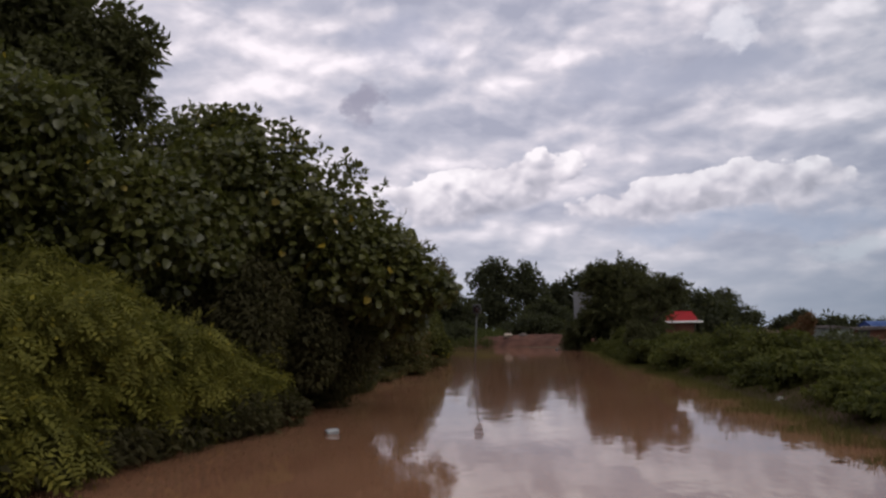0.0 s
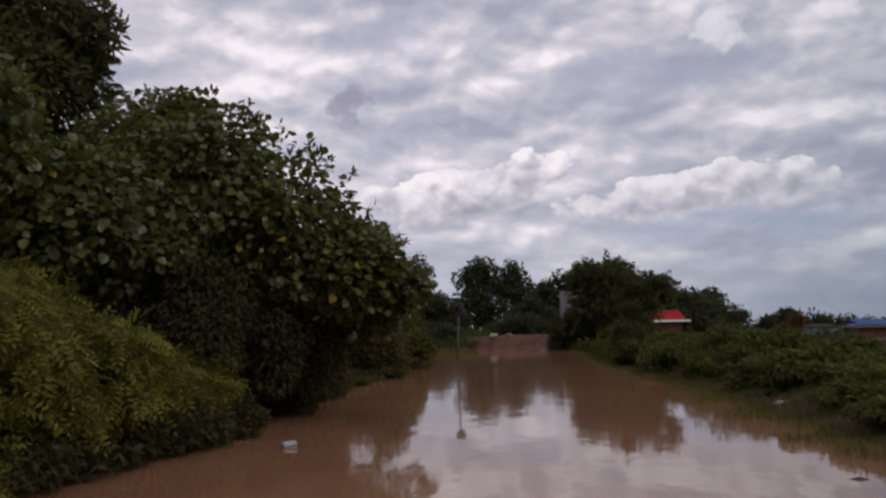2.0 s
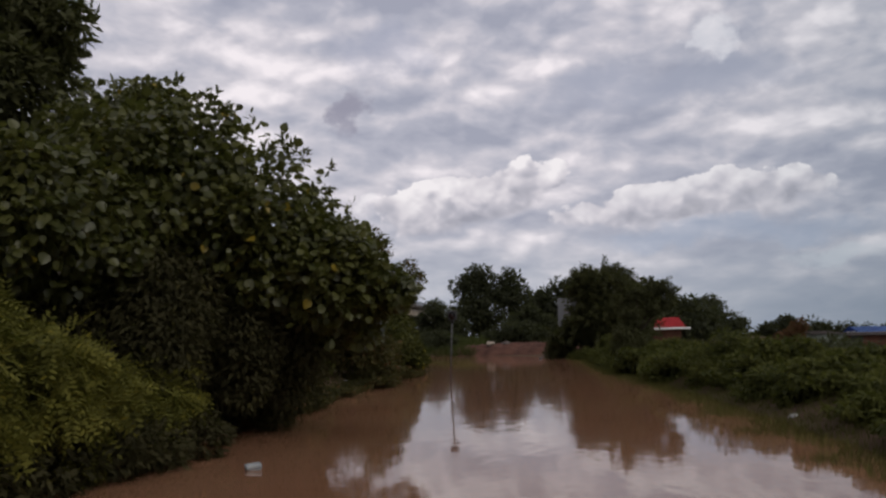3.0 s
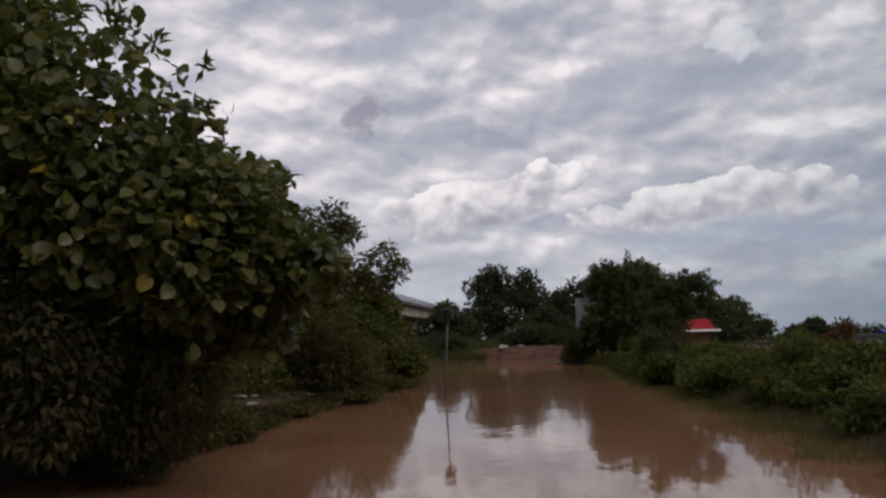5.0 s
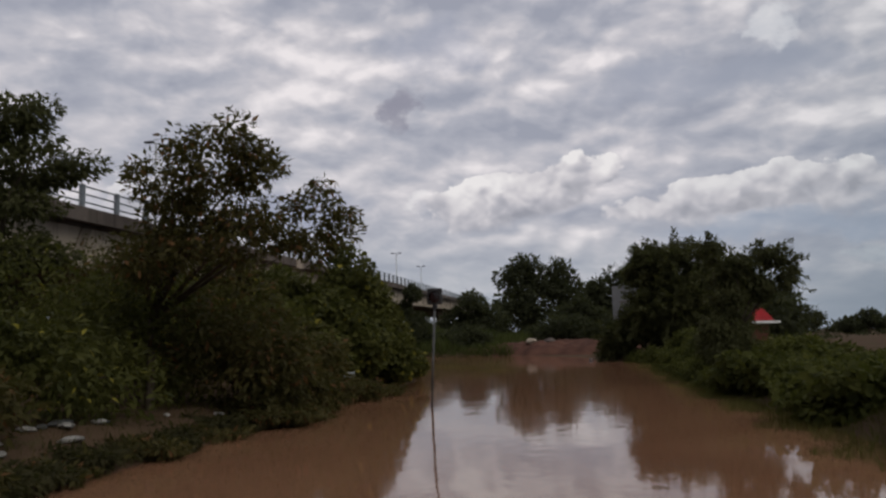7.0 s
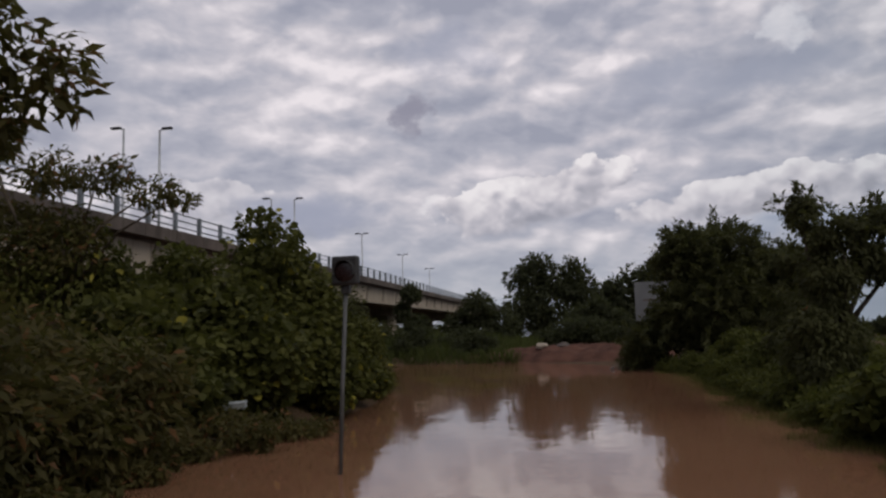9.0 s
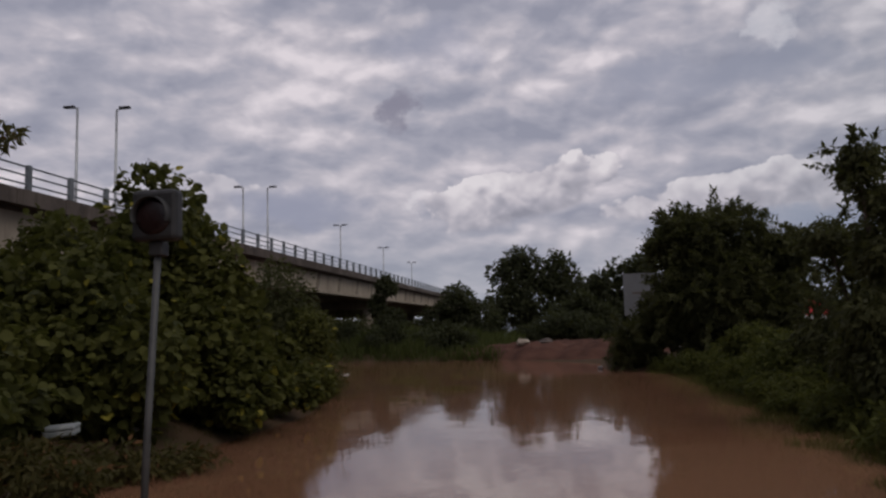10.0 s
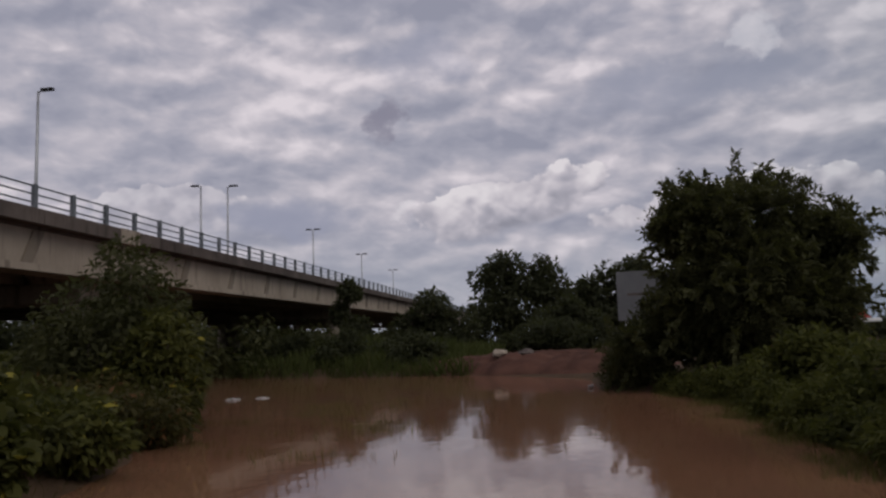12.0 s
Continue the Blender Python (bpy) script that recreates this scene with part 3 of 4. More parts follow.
def build_bridge():
    bridge = thing("bridge", "long grey concrete road bridge on piers with steel railings", "bridge")
    y0, y1 = PIERS[0], PIERS[-1]
    for off in (0.0, -19.0):
        part("deck", ribbon(bmesh.new(), y0, y1, off - 16.6, off - 0.40, -0.42, -0.10), M_ASPHALT, bridge)
        part("edge_beam", ribbon(bmesh.new(), y0, y1, off - 16.7, off - 16.2, -0.50, 0.30), M_STAIN_SHADE, bridge)
        for a, b in zip(PIERS, PIERS[1:]):
            near = off == 0.0 and 20 < b < 190
            if not near:
                part("edge_beam", ribbon(bmesh.new(), a, b, off - 0.35, off + 0.12, -0.50, 0.02, joint=0.02), M_STAIN_SHADE, bridge)
            for g in (-1.2, -5.6, -10.0, -14.6):
                bm = ribbon(bmesh.new(), a, b, off + g - 0.3, off + g + 0.75, -1.84, -0.46, joint=0.10)
                part("girder", bm, M_CONCRETE, bridge)
                part("bottom_flange", ribbon(bmesh.new(), a, b, off + g - 0.42, off + g + 0.87, -2.10, -1.845, joint=0.10), M_CONCRETE, bridge)
            if near:
                # cast edge units with open joints, a paler short one over each pier
                part("edge_unit", ribbon(bmesh.new(), a - 0.8, a + 0.8, -0.36, 0.15, -0.58, 0.03), M_CONCRETE, bridge, "pale patched concrete edge unit")
                step = (b - a - 1.6) / 16
                for i in range(16):
                    u = a + 0.8 + i * step
                    part("edge_unit", ribbon(bmesh.new(), u, u + step, -0.35, 0.12, -0.50, 0.02, joint=0.025), M_STAIN_SHADE, bridge, "stained dark concrete edge unit")
                # dark strip that paints the deck edge's shadow along the girder top
                part("overhang", ribbon(bmesh.new(), a, b, -0.62, -0.36, -0.62, -0.43, joint=0.05), M_STAIN_SHADE, bridge)
                for i in range(1, 7):
                    part("rib", slanted_rib(a + i * (b - a) / 7, -1.84, -0.64, 0.7, 0.07), M_RIB, bridge, "darker slanted stiffening rib")
                for e, lean in ((a + 0.5, 0.0), (b - 0.5, 0.0)):
                    part("end_block", slanted_rib(e, -1.84, -0.64, lean, 0.16), M_CONCRETE, bridge)
        for y in PIERS:
            z = deck_z(y)
            bm = box(bmesh.new(), face_x(y, off - 14.6), face_x(y, off - 1.7), y - 0.7, y + 0.7, z - 3.0, z - 2.14, 0.06)
            part("crosshead", bm, M_CONCRETE, bridge)
            for o in (-2.4, -12.5):
                bm = bmesh.new()
                tube(bm, [(face_x(y, off + o), y, -0.6), (face_x(y, off + o), y, z - 2.95)], [0.65, 0.65], 18)
                part("column", bm, M_CONCRETE, bridge, smooth=False)
    # unseen slab added over the gap between the decks to block light from above
    part("median", ribbon(bmesh.new(), y0, y1, -19.4, -16.55, -0.40, -0.12), M_STAIN_SHADE, bridge)
    # near-side railing: posts and three rails
    post_mesh = None
    y = 30.0
    while y < 250:
        if post_mesh is None:
            bm = box(bmesh.new(), -0.08, 0.08, -0.09, 0.09, 0.0, 0.88, 0.015)
            p = part("railing_post", bm, M_RAIL, bridge)
            post_mesh = p.data
        else:
            p = new("railing_post", post_mesh)
            p.parent = bridge
        p.matrix_basis = pose(face_x(y, -0.08), y, deck_z(y))
        y += 2.42
    for h in (0.24, 0.53, 0.82):
        part("rail", ribbon(bmesh.new(), 30, 250, -0.11, -0.06, h - 0.025, h + 0.025), M_RAIL, bridge)
        part("rail", ribbon(bmesh.new(), 30, 250, -16.45, -16.38, h + 0.25, h + 0.32), M_RAIL, bridge)
    return bridge


build_bridge()


def build_lamp(y, off, arm):
    """A street lamp on the bridge; arm: -1 or 1 for the side the head reaches to, 0 for both."""
    x, z = face_x(y, off), deck_z(y)
    lamp = thing("street_lamp", "tall grey street lamp with a flat head on the bridge", "street lamp", "street lamps along the bridge", (x, y, z - 0.1))
    high = 20.0 - z + 0.1
    bm = tube(bmesh.new(), [(0, 0, 0), (0, 0, high * 0.5), (0, 0, high - 0.05)], [0.15, 0.12, 0.085], 10)
    part("pole", bm, M_STEEL, lamp, smooth=True)
    part("base_plate", box(bmesh.new(), -0.25, 0.25, -0.25, 0.25, 0.0, 0.08, 0.01), M_STEEL, lamp)
    for s in ((arm,) if arm else (-1, 1)):
        bm = tube(bmesh.new(), [(0, 0, high - 0.12), (s * 0.35, 0, high - 0.04), (s * 0.6, 0, high)], [0.06, 0.05, 0.045], 8)
        reach = part("arm", bm, M_STEEL, lamp, smooth=True)
        bm = box(bmesh.new(), min(s * 0.25, s * 1.15), max(s * 0.25, s * 1.15), -0.2, 0.2, high - 0.06, high + 0.12, 0.05)
        part("lamp_head", bm, M_BLACK, reach, "dark flat lamp head")
    return lamp


for i, y in enumerate((50.8, 86.3, 121.8, 157.3, 192.8, 228.3)):
    build_lamp(y, -16.45, 1 if i < 3 else 0)
    if i < 3:
        build_lamp(y - 1.2, -19.1, -1)


# ---------------------------------------------------------------- signal post in the water
def build_signal():
    x, y = -3.06, 32.85
    post = thing("warning_signal", "black signal box on a slim grey pole standing in flood water", "signal post", "", (x, y, -0.4))
    bm = tube(bmesh.new(), [(0, 0, 0), (0.05, 0, 1.3), (0.12, 0, 2.62)], [0.026, 0.026, 0.024], 12)
    part("pole", bm, M_POLE, post, smooth=True)
    bm = box(bmesh.new(), -0.035, 0.295, -0.10, 0.02, 2.60, 2.95, 0.03)
    housing = part("housing", bm, M_BLACK, post, "black box housing with rounded corners")
    bm = bmesh.new()
    bmesh.ops.create_uvsphere(bm, u_segments=24, v_segments=10, radius=0.13, matrix=Matrix.Translation((0.13, -0.10, 2.765)) @ Matrix.Diagonal((1, 0.22, 1, 1)))
    part("lens", bm, plain_material("dark_red_lens", (0.012, 0.006, 0.006), (0.02, 0.01, 0.01), 9.0, 0.2), housing, "dark unlit red lens", True)
    bm = bmesh.new()
    n = 18
    rings = []
    for yy, r in ((-0.09, 0.135), (-0.17, 0.132)):
        for rr in (r, r - 0.008):
            rings.append([bm.verts.new((0.13 + rr * math.cos(a), yy, 2.765 + rr * math.sin(a))) for a in (radians(-20 + 220 * j / n) for j in range(n + 1))])
    for a, b in ((0, 2), (3, 1), (2, 3)):
        for j in range(n):
            bm.faces.new((rings[a][j], rings[a][j + 1], rings[b][j + 1], rings[b][j]))
    part("visor", bm, M_BLACK, housing, "curved black visor over the lens", True)
    bm = box(bmesh.new(), 0.07, 0.17, -0.05, 0.05, 2.5, 2.6, 0.01)
    part("clamp", bm, M_BLACK, post)


build_signal()

# ---------------------------------------------------------------- plants on the near bank
thicket = plant("thicket", "tall dense thicket of large round green leaves over the water", "thicket", (-6.5, 15.0, 0.3),
      [(-8.0, 11.6, 3.6, 1.8, 2.2, 2.3), (-6.2, 12.8, 3.2, 1.3, 1.9, 1.3), (-5.8, 14.8, 4.0, 1.9, 1.7, 1.5), (-4.3, 15.2, 3.5, 1.45, 1.4, 1.45), (-3.3, 15.5, 2.6, 1.15, 1.2, 1.1),
       (-7.4, 16.9, 5.4, 1.5, 1.4, 1.3), (-3.3, 16.2, 2.1, 1.0, 1.0, 0.8), (-10.4, 13.0, 4.8, 2.4, 2.6, 2.5), (-8.6, 16.0, 3.6, 1.8, 2.0, 2.0), (-2.5, 15.8, 2.4, 0.75, 0.7, 0.6), (-3.0, 16.4, 2.0, 0.8, 0.8, 0.6), (-3.5, 16.5, 3.0, 0.9, 0.8, 0.8)],
      56000, "broad", 0.145, M_BROAD, 11, radius=0.12, limbs=11, droop=0.5, lift=0.35, inner=0.45)
foliage("undergrowth", np.random.default_rng(615), [(-6.3, 14.2, 1.5, 1.1, 2.2, 1.5), (-5.9, 16.2, 1.6, 1.2, 1.6, 1.6), (-5.3, 17.6, 1.0, 1.0, 1.2, 1.1), (-6.9, 12.4, 1.5, 1.0, 1.4, 1.5)],
        16000, "lance", 0.14, M_VINE, thicket, droop=0.5, label="dead twigs and vines near the ground, darkened for shade")
foliage("vine_curtain", np.random.default_rng(616), [(-5.1, 13.9, 1.7, 0.7, 1.4, 1.4), (-4.6, 15.3, 1.5, 0.9, 1.0, 1.3), (-3.9, 16.2, 1.5, 0.8, 0.8, 1.1), (-4.3, 16.7, 0.8, 0.9, 0.9, 0.8), (-5.0, 18.3, 1.3, 0.9, 1.2, 1.3), (-5.3, 19.7, 1.1, 0.8, 1.0, 1.1)],
        26000, "lance", 0.13, M_VINE, thicket, droop=0.6, label="brown vines hanging to the water, darkened for shade")


def single_leaves(root, seed, count, size, near):
    """Leaves that stand out singly on the outside of a thicket, all on one mesh."""
    g = np.random.default_rng(seed)
    tv, tf = TEMPLATES["broad"]
    leaf = array_mesh("leaf", tv, tf, M_BROAD)
    zero = root.matrix_basis.translation
    for x, y, z, rx, ry, rz in near:
        for _ in range(count // len(near)):
            d = unit(g.normal(size=3) + np.array((0.5, -0.6, 0.35)))
            at = Vector((x, y, z)) + Vector(d * np.array((rx, ry, rz)) * g.uniform(0.76, 0.88))
            ahead = Vector(d * np.array((1, 1, 0.5)) + g.normal(size=3) * 0.4 + np.array((0, 0, -0.5))).normalized()
            up = Vector(d * 0.5 + np.array((0, 0, 0.7)) + g.normal(size=3) * 0.3)
            up = (up - up.dot(ahead) * ahead).normalized()
            if at.z < 0.15:
                continue
            ob = new("leaf", leaf)
            ob.parent = root
            turn = Matrix((ahead.cross(up), ahead, up)).transposed().to_4x4()
            ob.matrix_basis = Matrix.Translation(at - zero) @ turn @ Matrix.Scale(size * g.uniform(0.75, 1.2), 4)


tufts("new_growth", 617, [(-5.8, 14.8, 4.2, 1.8, 1.6, 1.4), (-4.3, 15.2, 3.6, 1.4, 1.3, 1.4), (-3.3, 15.5, 2.6, 1.1, 1.1, 1.0), (-2.6, 15.8, 2.4, 0.7, 0.7, 0.6), (-7.4, 16.9, 5.4, 1.4, 1.3, 1.2), (-8.0, 11.6, 3.6, 1.7, 2.1, 2.2)],
      150, 0.42, 16, 0.15, M_BROAD, thicket, 0.5, "leafy shoots standing out of the thicket")
single_leaves(thicket, 610, 290, 0.15, [(-5.8, 14.8, 4.2, 1.9, 1.7, 1.5), (-4.3, 15.2, 3.5, 1.5, 1.4, 1.7), (-3.3, 15.5, 2.5, 1.2, 1.2, 1.3), (-6.2, 12.8, 3.2, 1.3, 1.9, 1.3), (-3.3, 16.2, 2.1, 1.0, 1.0, 0.8), (-8.0, 11.6, 3.6, 1.8, 2.2, 2.3)])
fern = plant("feathery_shrub", "yellow-green feathery shrub spilling down the bank", "shrub", (-6.2, 8.2, 0.3),
      [(-6.6, 8.6, 1.2, 1.7, 2.0, 1.0), (-5.7, 7.0, 0.8, 1.1, 1.6, 0.8), (-5.5, 9.8, 1.0, 1.0, 1.5, 0.9), (-7.8, 10.2, 1.9, 1.4, 1.5, 0.9), (-8.0, 7.6, 1.6, 1.3, 1.6, 1.0), (-5.4, 11.4, 1.0, 0.95, 1.4, 0.8), (-5.3, 13.3, 0.7, 0.75, 1.2, 0.65), (-6.6, 10.9, 1.8, 1.1, 1.4, 0.75)],
      21000, "spray", 0.27, M_FERN, 12, radius=0.05, limbs=5, spread=22, small=0.30, push=0.32, droop=0.75, lift=0.7)
foliage("dead_undergrowth", np.random.default_rng(618), [(-5.3 + 0.12 * i, 7.0 + 0.9 * i, 0.30, 0.55, 0.7, 0.36) for i in range(8)],
        7000, "lance", 0.13, M_VINE, fern, droop=0.4, label="dead brown stems at the water's edge")
plant("tall_tree", "tall dark tree rising behind the thicket", "tree", (-12.0, 20.0, 0.4),
      [(-12.5, 20.0, 8.2, 2.5, 2.4, 2.6), (-14.2, 19.5, 11.0, 2.8, 2.6, 2.4), (-12.0, 20.4, 5.6, 1.9, 2.0, 1.8), (-15.5, 20.5, 8.4, 2.6, 2.6, 3.2)],
      42000, "lance", 0.30, M_DARK, 13, radius=0.24, limbs=4, fork=0.3)

for i, (x, y, z, w, h) in enumerate([(-6.7, 20.6, 0.3, 1.4, 1.3), (-7.6, 23.0, 0.3, 1.8, 1.5), (-7.4, 26.0, 0.3, 1.7, 1.8), (-5.9, 29.4, 0.3, 1.4, 2.4), (-7.8, 29.2, 0.4, 1.8, 2.9), (-5.9, 32.0, 0.3, 1.2, 1.9), (-9.8, 24.6, 0.4, 2.2, 2.4), (-5.7, 30.8, 0.3, 0.9, 1.5), (-9.4, 32.2, 0.4, 2.0, 2.8), (-12.6, 28.0, 0.4, 2.6, 2.8), (-12.2, 31.5, 0.4, 2.0, 3.6), (-11.4, 34.2, 0.4, 1.8, 3.4), (-14.5, 30.5, 0.4, 2.4, 4.2), (-10.4, 36.8, 0.4, 1.8, 4.1), (-8.9, 36.5, 0.4, 1.3, 3.5), (-12.2, 36.0, 0.4, 1.9, 4.3), (-6.4, 44.8, 0.2, 0.9, 0.9), (-7.6, 48.2, 0.1, 1.2, 1.0), (-7.6, 46.0, 0.2, 1.1, 1.1), (-9.2, 49.6, 0.1, 1.4, 1.2)]):
    plant("bank_shrub", "dark scrubby shrub on the muddy bank", "shrub", (x, y, z),
          [(x, y, z + h * 0.45, w, w, h * 0.55), (x + 0.45 * w, y + 0.4, z + h * 0.3, w * 0.6, w * 0.7, h * 0.4), (x - 0.5, y - 0.6, z + h * 0.6, w * 0.7, w * 0.6, h * 0.4)],
          4200, "lance", 0.17, M_THIN if i % 2 else M_SHRUB, 30 + i, radius=0.04, limbs=3, group="shrubs along the bank")

g = np.random.default_rng(660)
for i, y in enumerate(np.arange(17.6, 37.5, 0.95)):
    x = float(left_edge(y)) + g.uniform(-0.55, 0.15)
    h, w = g.uniform(0.15, 0.8), g.uniform(0.4, 0.85)
    if 22.0 < y < 28.6:
        continue
    plant("weed_clump", "low brownish weeds hanging over the water's edge", "weeds", (x, float(y), 0.1),
          [(x, y, 0.1 + h * 0.4, w, w, h * 0.55), (x + 0.4, y + 0.2, 0.08 + h * 0.2, w * 0.6, w * 0.6, h * 0.35)],
          1500, "lance", 0.12, M_THIN, 661 + i, radius=0.02, limbs=2, group="weeds along the bank", push=0.3)

for i, y in enumerate(np.arange(19.4, 29.4, 0.6)):
    x = float(left_edge(y)) + g.uniform(-0.45, 0.0)
    h, w = g.uniform(0.2, 0.7) * (0.45 if 22 < y < 28.6 else 1.0), g.uniform(0.3, 0.7)
    plant("weed_clump", "low brown dead weeds on the wet mud", "weeds", (x, float(y), 0.05), [(x, y, 0.05 + h * 0.4, w, w, h * 0.5), (x - 0.4, y, 0.15 + h * 0.2, w * 0.7, w * 0.6, h * 0.35)],
          1300, "lance", 0.12, (M_VINE, M_THIN, M_VINE)[i % 3], 720 + i, radius=0.015, limbs=2, group="weeds along the bank", push=0.3)

plant("open_tree", "small open-crowned tree with thin reddish-green leaves", "tree", (-7.2, 28.6, 0.3),
      [(-5.2, 27.0, 4.25, 0.95, 0.9, 0.7), (-4.65, 27.1, 4.2, 0.5, 0.6, 0.5), (-6.1, 27.2, 4.0, 0.8, 0.9, 0.65), (-3.8, 27.5, 3.65, 0.5, 0.5, 0.36), (-3.6, 28.2, 3.35, 0.42, 0.4, 0.34), (-4.0, 27.9, 3.0, 0.45, 0.5, 0.3), (-5.0, 27.3, 3.3, 1.1, 1.0, 0.7), (-6.6, 27.6, 3.0, 0.8, 0.9, 0.7)],
      8500, "lance", 0.14, M_THIN, 14, radius=0.07, limbs=9, fork=0.42, spread=10, small=0.34, push=0.15, inner=0.4)
plant("open_tree", "slender tree with open drooping sprays of leaves", "tree", (-9.2, 36.2, 0.3),
      [(-10.4, 35.8, 5.3, 0.8, 0.8, 0.4), (-9.3, 36.0, 4.6, 0.7, 0.8, 0.4), (-8.3, 36.0, 4.5, 0.6, 0.7, 0.35), (-7.3, 36.1, 4.15, 0.45, 0.5, 0.3), (-6.9, 36.2, 4.05, 0.3, 0.4, 0.22), (-10.2, 36.3, 3.6, 1.1, 0.9, 0.7), (-9.0, 36.0, 3.3, 1.0, 0.9, 0.7), (-11.4, 36.2, 3.8, 1.0, 0.9, 0.8)],
      7500, "lance", 0.15, M_THIN, 18, radius=0.07, limbs=7, fork=0.42, spread=10, small=0.36, push=0.15, inner=0.4)
plant("layered_tree", "dark tree with flat layered branches", "tree", (-14.6, 34.0, 0.4),
      [(-14.4, 34.0, 7.3, 1.3, 1.5, 0.7), (-13.7, 34.2, 6.2, 1.3, 1.5, 0.6), (-14.8, 34.0, 5.2, 1.9, 1.8, 0.6), (-15.8, 34.0, 6.4, 1.6, 1.6, 0.6), (-14.6, 34.0, 4.0, 2.2, 1.8, 0.6)],
      15000, "lance", 0.22, M_DARK, 15, radius=0.14, limbs=5, fork=0.5, spread=9, small=0.5, push=0.25)

for i, (x, y, h, w) in enumerate([(-7.1, 35.2, 1.9, 1.4), (-8.6, 37.2, 2.8, 1.7), (-6.9, 38.0, 2.6, 1.5), (-6.9, 40.6, 4.0, 1.5), (-6.1, 42.8, 1.2, 0.9), (-9.4, 41.6, 3.7, 2.0), (-8.4, 43.6, 3.6, 1.4), (-5.9, 40.2, 1.7, 1.0), (-8.8, 46.0, 1.7, 1.3)]):
    z = 0.35
    plant("flowering_shrub", "leafy green shrub with scattered yellow flowers at the water's edge", "shrub", (x, y, z),
          [(x, y, z + h * 0.42, w, w, h * 0.5), (x + 0.45 * w, y - 0.3, z + h * 0.22, w * 0.65, w * 0.7, h * 0.28), (x - 0.3, y + 0.2, z + h * 0.74, w * 0.62, w * 0.62, h * 0.28)],
          8200, "broad", 0.145, M_SHRUB, 50 + i, radius=0.05, limbs=3, spread=15, small=0.33, push=0.3, group="flowering shrubs by the water")

for i, (x, y, h, w) in enumerate([(-9.8, 52.2, 4.1, 2.1), (-11.8, 54.6, 3.2, 2.0), (-8.5, 51.4, 2.4, 1.2)]):
    plant("round_bush", "rounded dark green bush standing by the water", "bush", (x, y, 0.1),
          [(x, y, h * 0.45, w, w, h * 0.5), (x + 0.5, y - 0.4, h * 0.72, w * 0.6, w * 0.6, h * 0.28), (x - 0.7, y, h * 0.35, w * 0.8, w * 0.8, h * 0.35)],
          6000, "lance", 0.22, M_DARK if i < 2 else M_SHRUB, 70 + i, radius=0.06, limbs=3, group="bushes on the flooded verge")

# ---------------------------------------------------------------- plants on the opposite bank
rng = np.random.default_rng(88)
hedge = []
for y in np.arange(8.5, 37.5, 1.75):
    rise = float(np.interp(y, [8, 14, 20, 28, 37], [0.45, 0.55, 0.72, 1.0, 1.1]))
    hedge.append((float(right_edge(y)) + 1.35 + rng.uniform(-0.2, 0.4), y + rng.uniform(-0.4, 0.4), rise * rng.uniform(0.55, 1.25), rng.uniform(0.6, 1.3)))
    if rng.random() < 0.75:
        hedge.append((float(right_edge(y)) + rng.uniform(3.2, 5.4), y + rng.uniform(-0.6, 0.6), rise * rng.uniform(0.5, 0.85), rng.uniform(0.9, 1.6)))
for i, (x, y, h, w) in enumerate(hedge):
    plant("creeper_bush", "low rounded bush smothered in green creeper", "bush", (x, y, 0.3),
          [(x, y, 0.3 + h * 0.35, w, w * 1.1, h * 0.62), (x - 0.6 * w, y - 0.5, 0.25 + h * 0.2, w * 0.6, w * 0.7, h * 0.42), (x + 0.5, y + 0.7, 0.3 + h * 0.5, w * 0.6, w * 0.6, h * 0.42)],
          5600, ("broad", "lance", "broad")[i % 3], (0.10, 0.16, 0.13)[i % 3], M_RIGHT, 1000 + i, radius=0.03, limbs=2, push=0.45, spread=14, small=0.36, group="creeper-covered bushes on the bank")
NEAR_TREE = [(3.95, 40.5, 3.80, 0.34, 0.5, 0.42), (4.55, 40.4, 3.35, 0.6, 0.7, 0.42), (5.5, 40.5, 3.62, 0.48, 0.6, 0.34), (4.35, 40.4, 2.5, 0.62, 0.9, 0.8), (5.15, 40.5, 2.75, 0.5, 0.7, 0.5), (4.2, 40.5, 1.3, 0.8, 1.1, 0.95), (5.95, 40.3, 3.1, 0.36, 0.5, 0.5)]
tree = plant("bank_tree", "ragged dark tree with drooping branches beside the road", "tree", (4.5, 40.6, 0.3), NEAR_TREE,
             17000, "lance", 0.14, M_DARK, 16, radius=0.09, limbs=7, group="trees on the bank", small=0.45, droop=0.9)
tufts("outer_crown", 22, NEAR_TREE[:3] + NEAR_TREE[6:7], 90, 0.5, 26, 0.14, M_DARK, tree, 0.05)
SECOND_TREE = [(4.65, 45.3, 3.3, 0.5, 0.7, 0.42), (5.4, 45.6, 3.0, 0.8, 0.9, 0.7), (5.2, 45.4, 1.9, 0.9, 1.1, 1.0), (4.95, 45.3, 1.0, 0.95, 1.2, 0.8), (6.2, 45.8, 3.1, 0.5, 0.6, 0.4)]
tree = plant("bank_tree", "leaning dark tree beside the flooded road", "tree", (5.4, 45.8, 0.3), SECOND_TREE,
             13000, "lance", 0.16, M_DARK, 19, radius=0.1, limbs=5, group="trees on the bank", small=0.45, droop=0.8)
tufts("outer_crown", 23, SECOND_TREE, 110, 0.5, 26, 0.16, M_DARK, tree, 0.1)
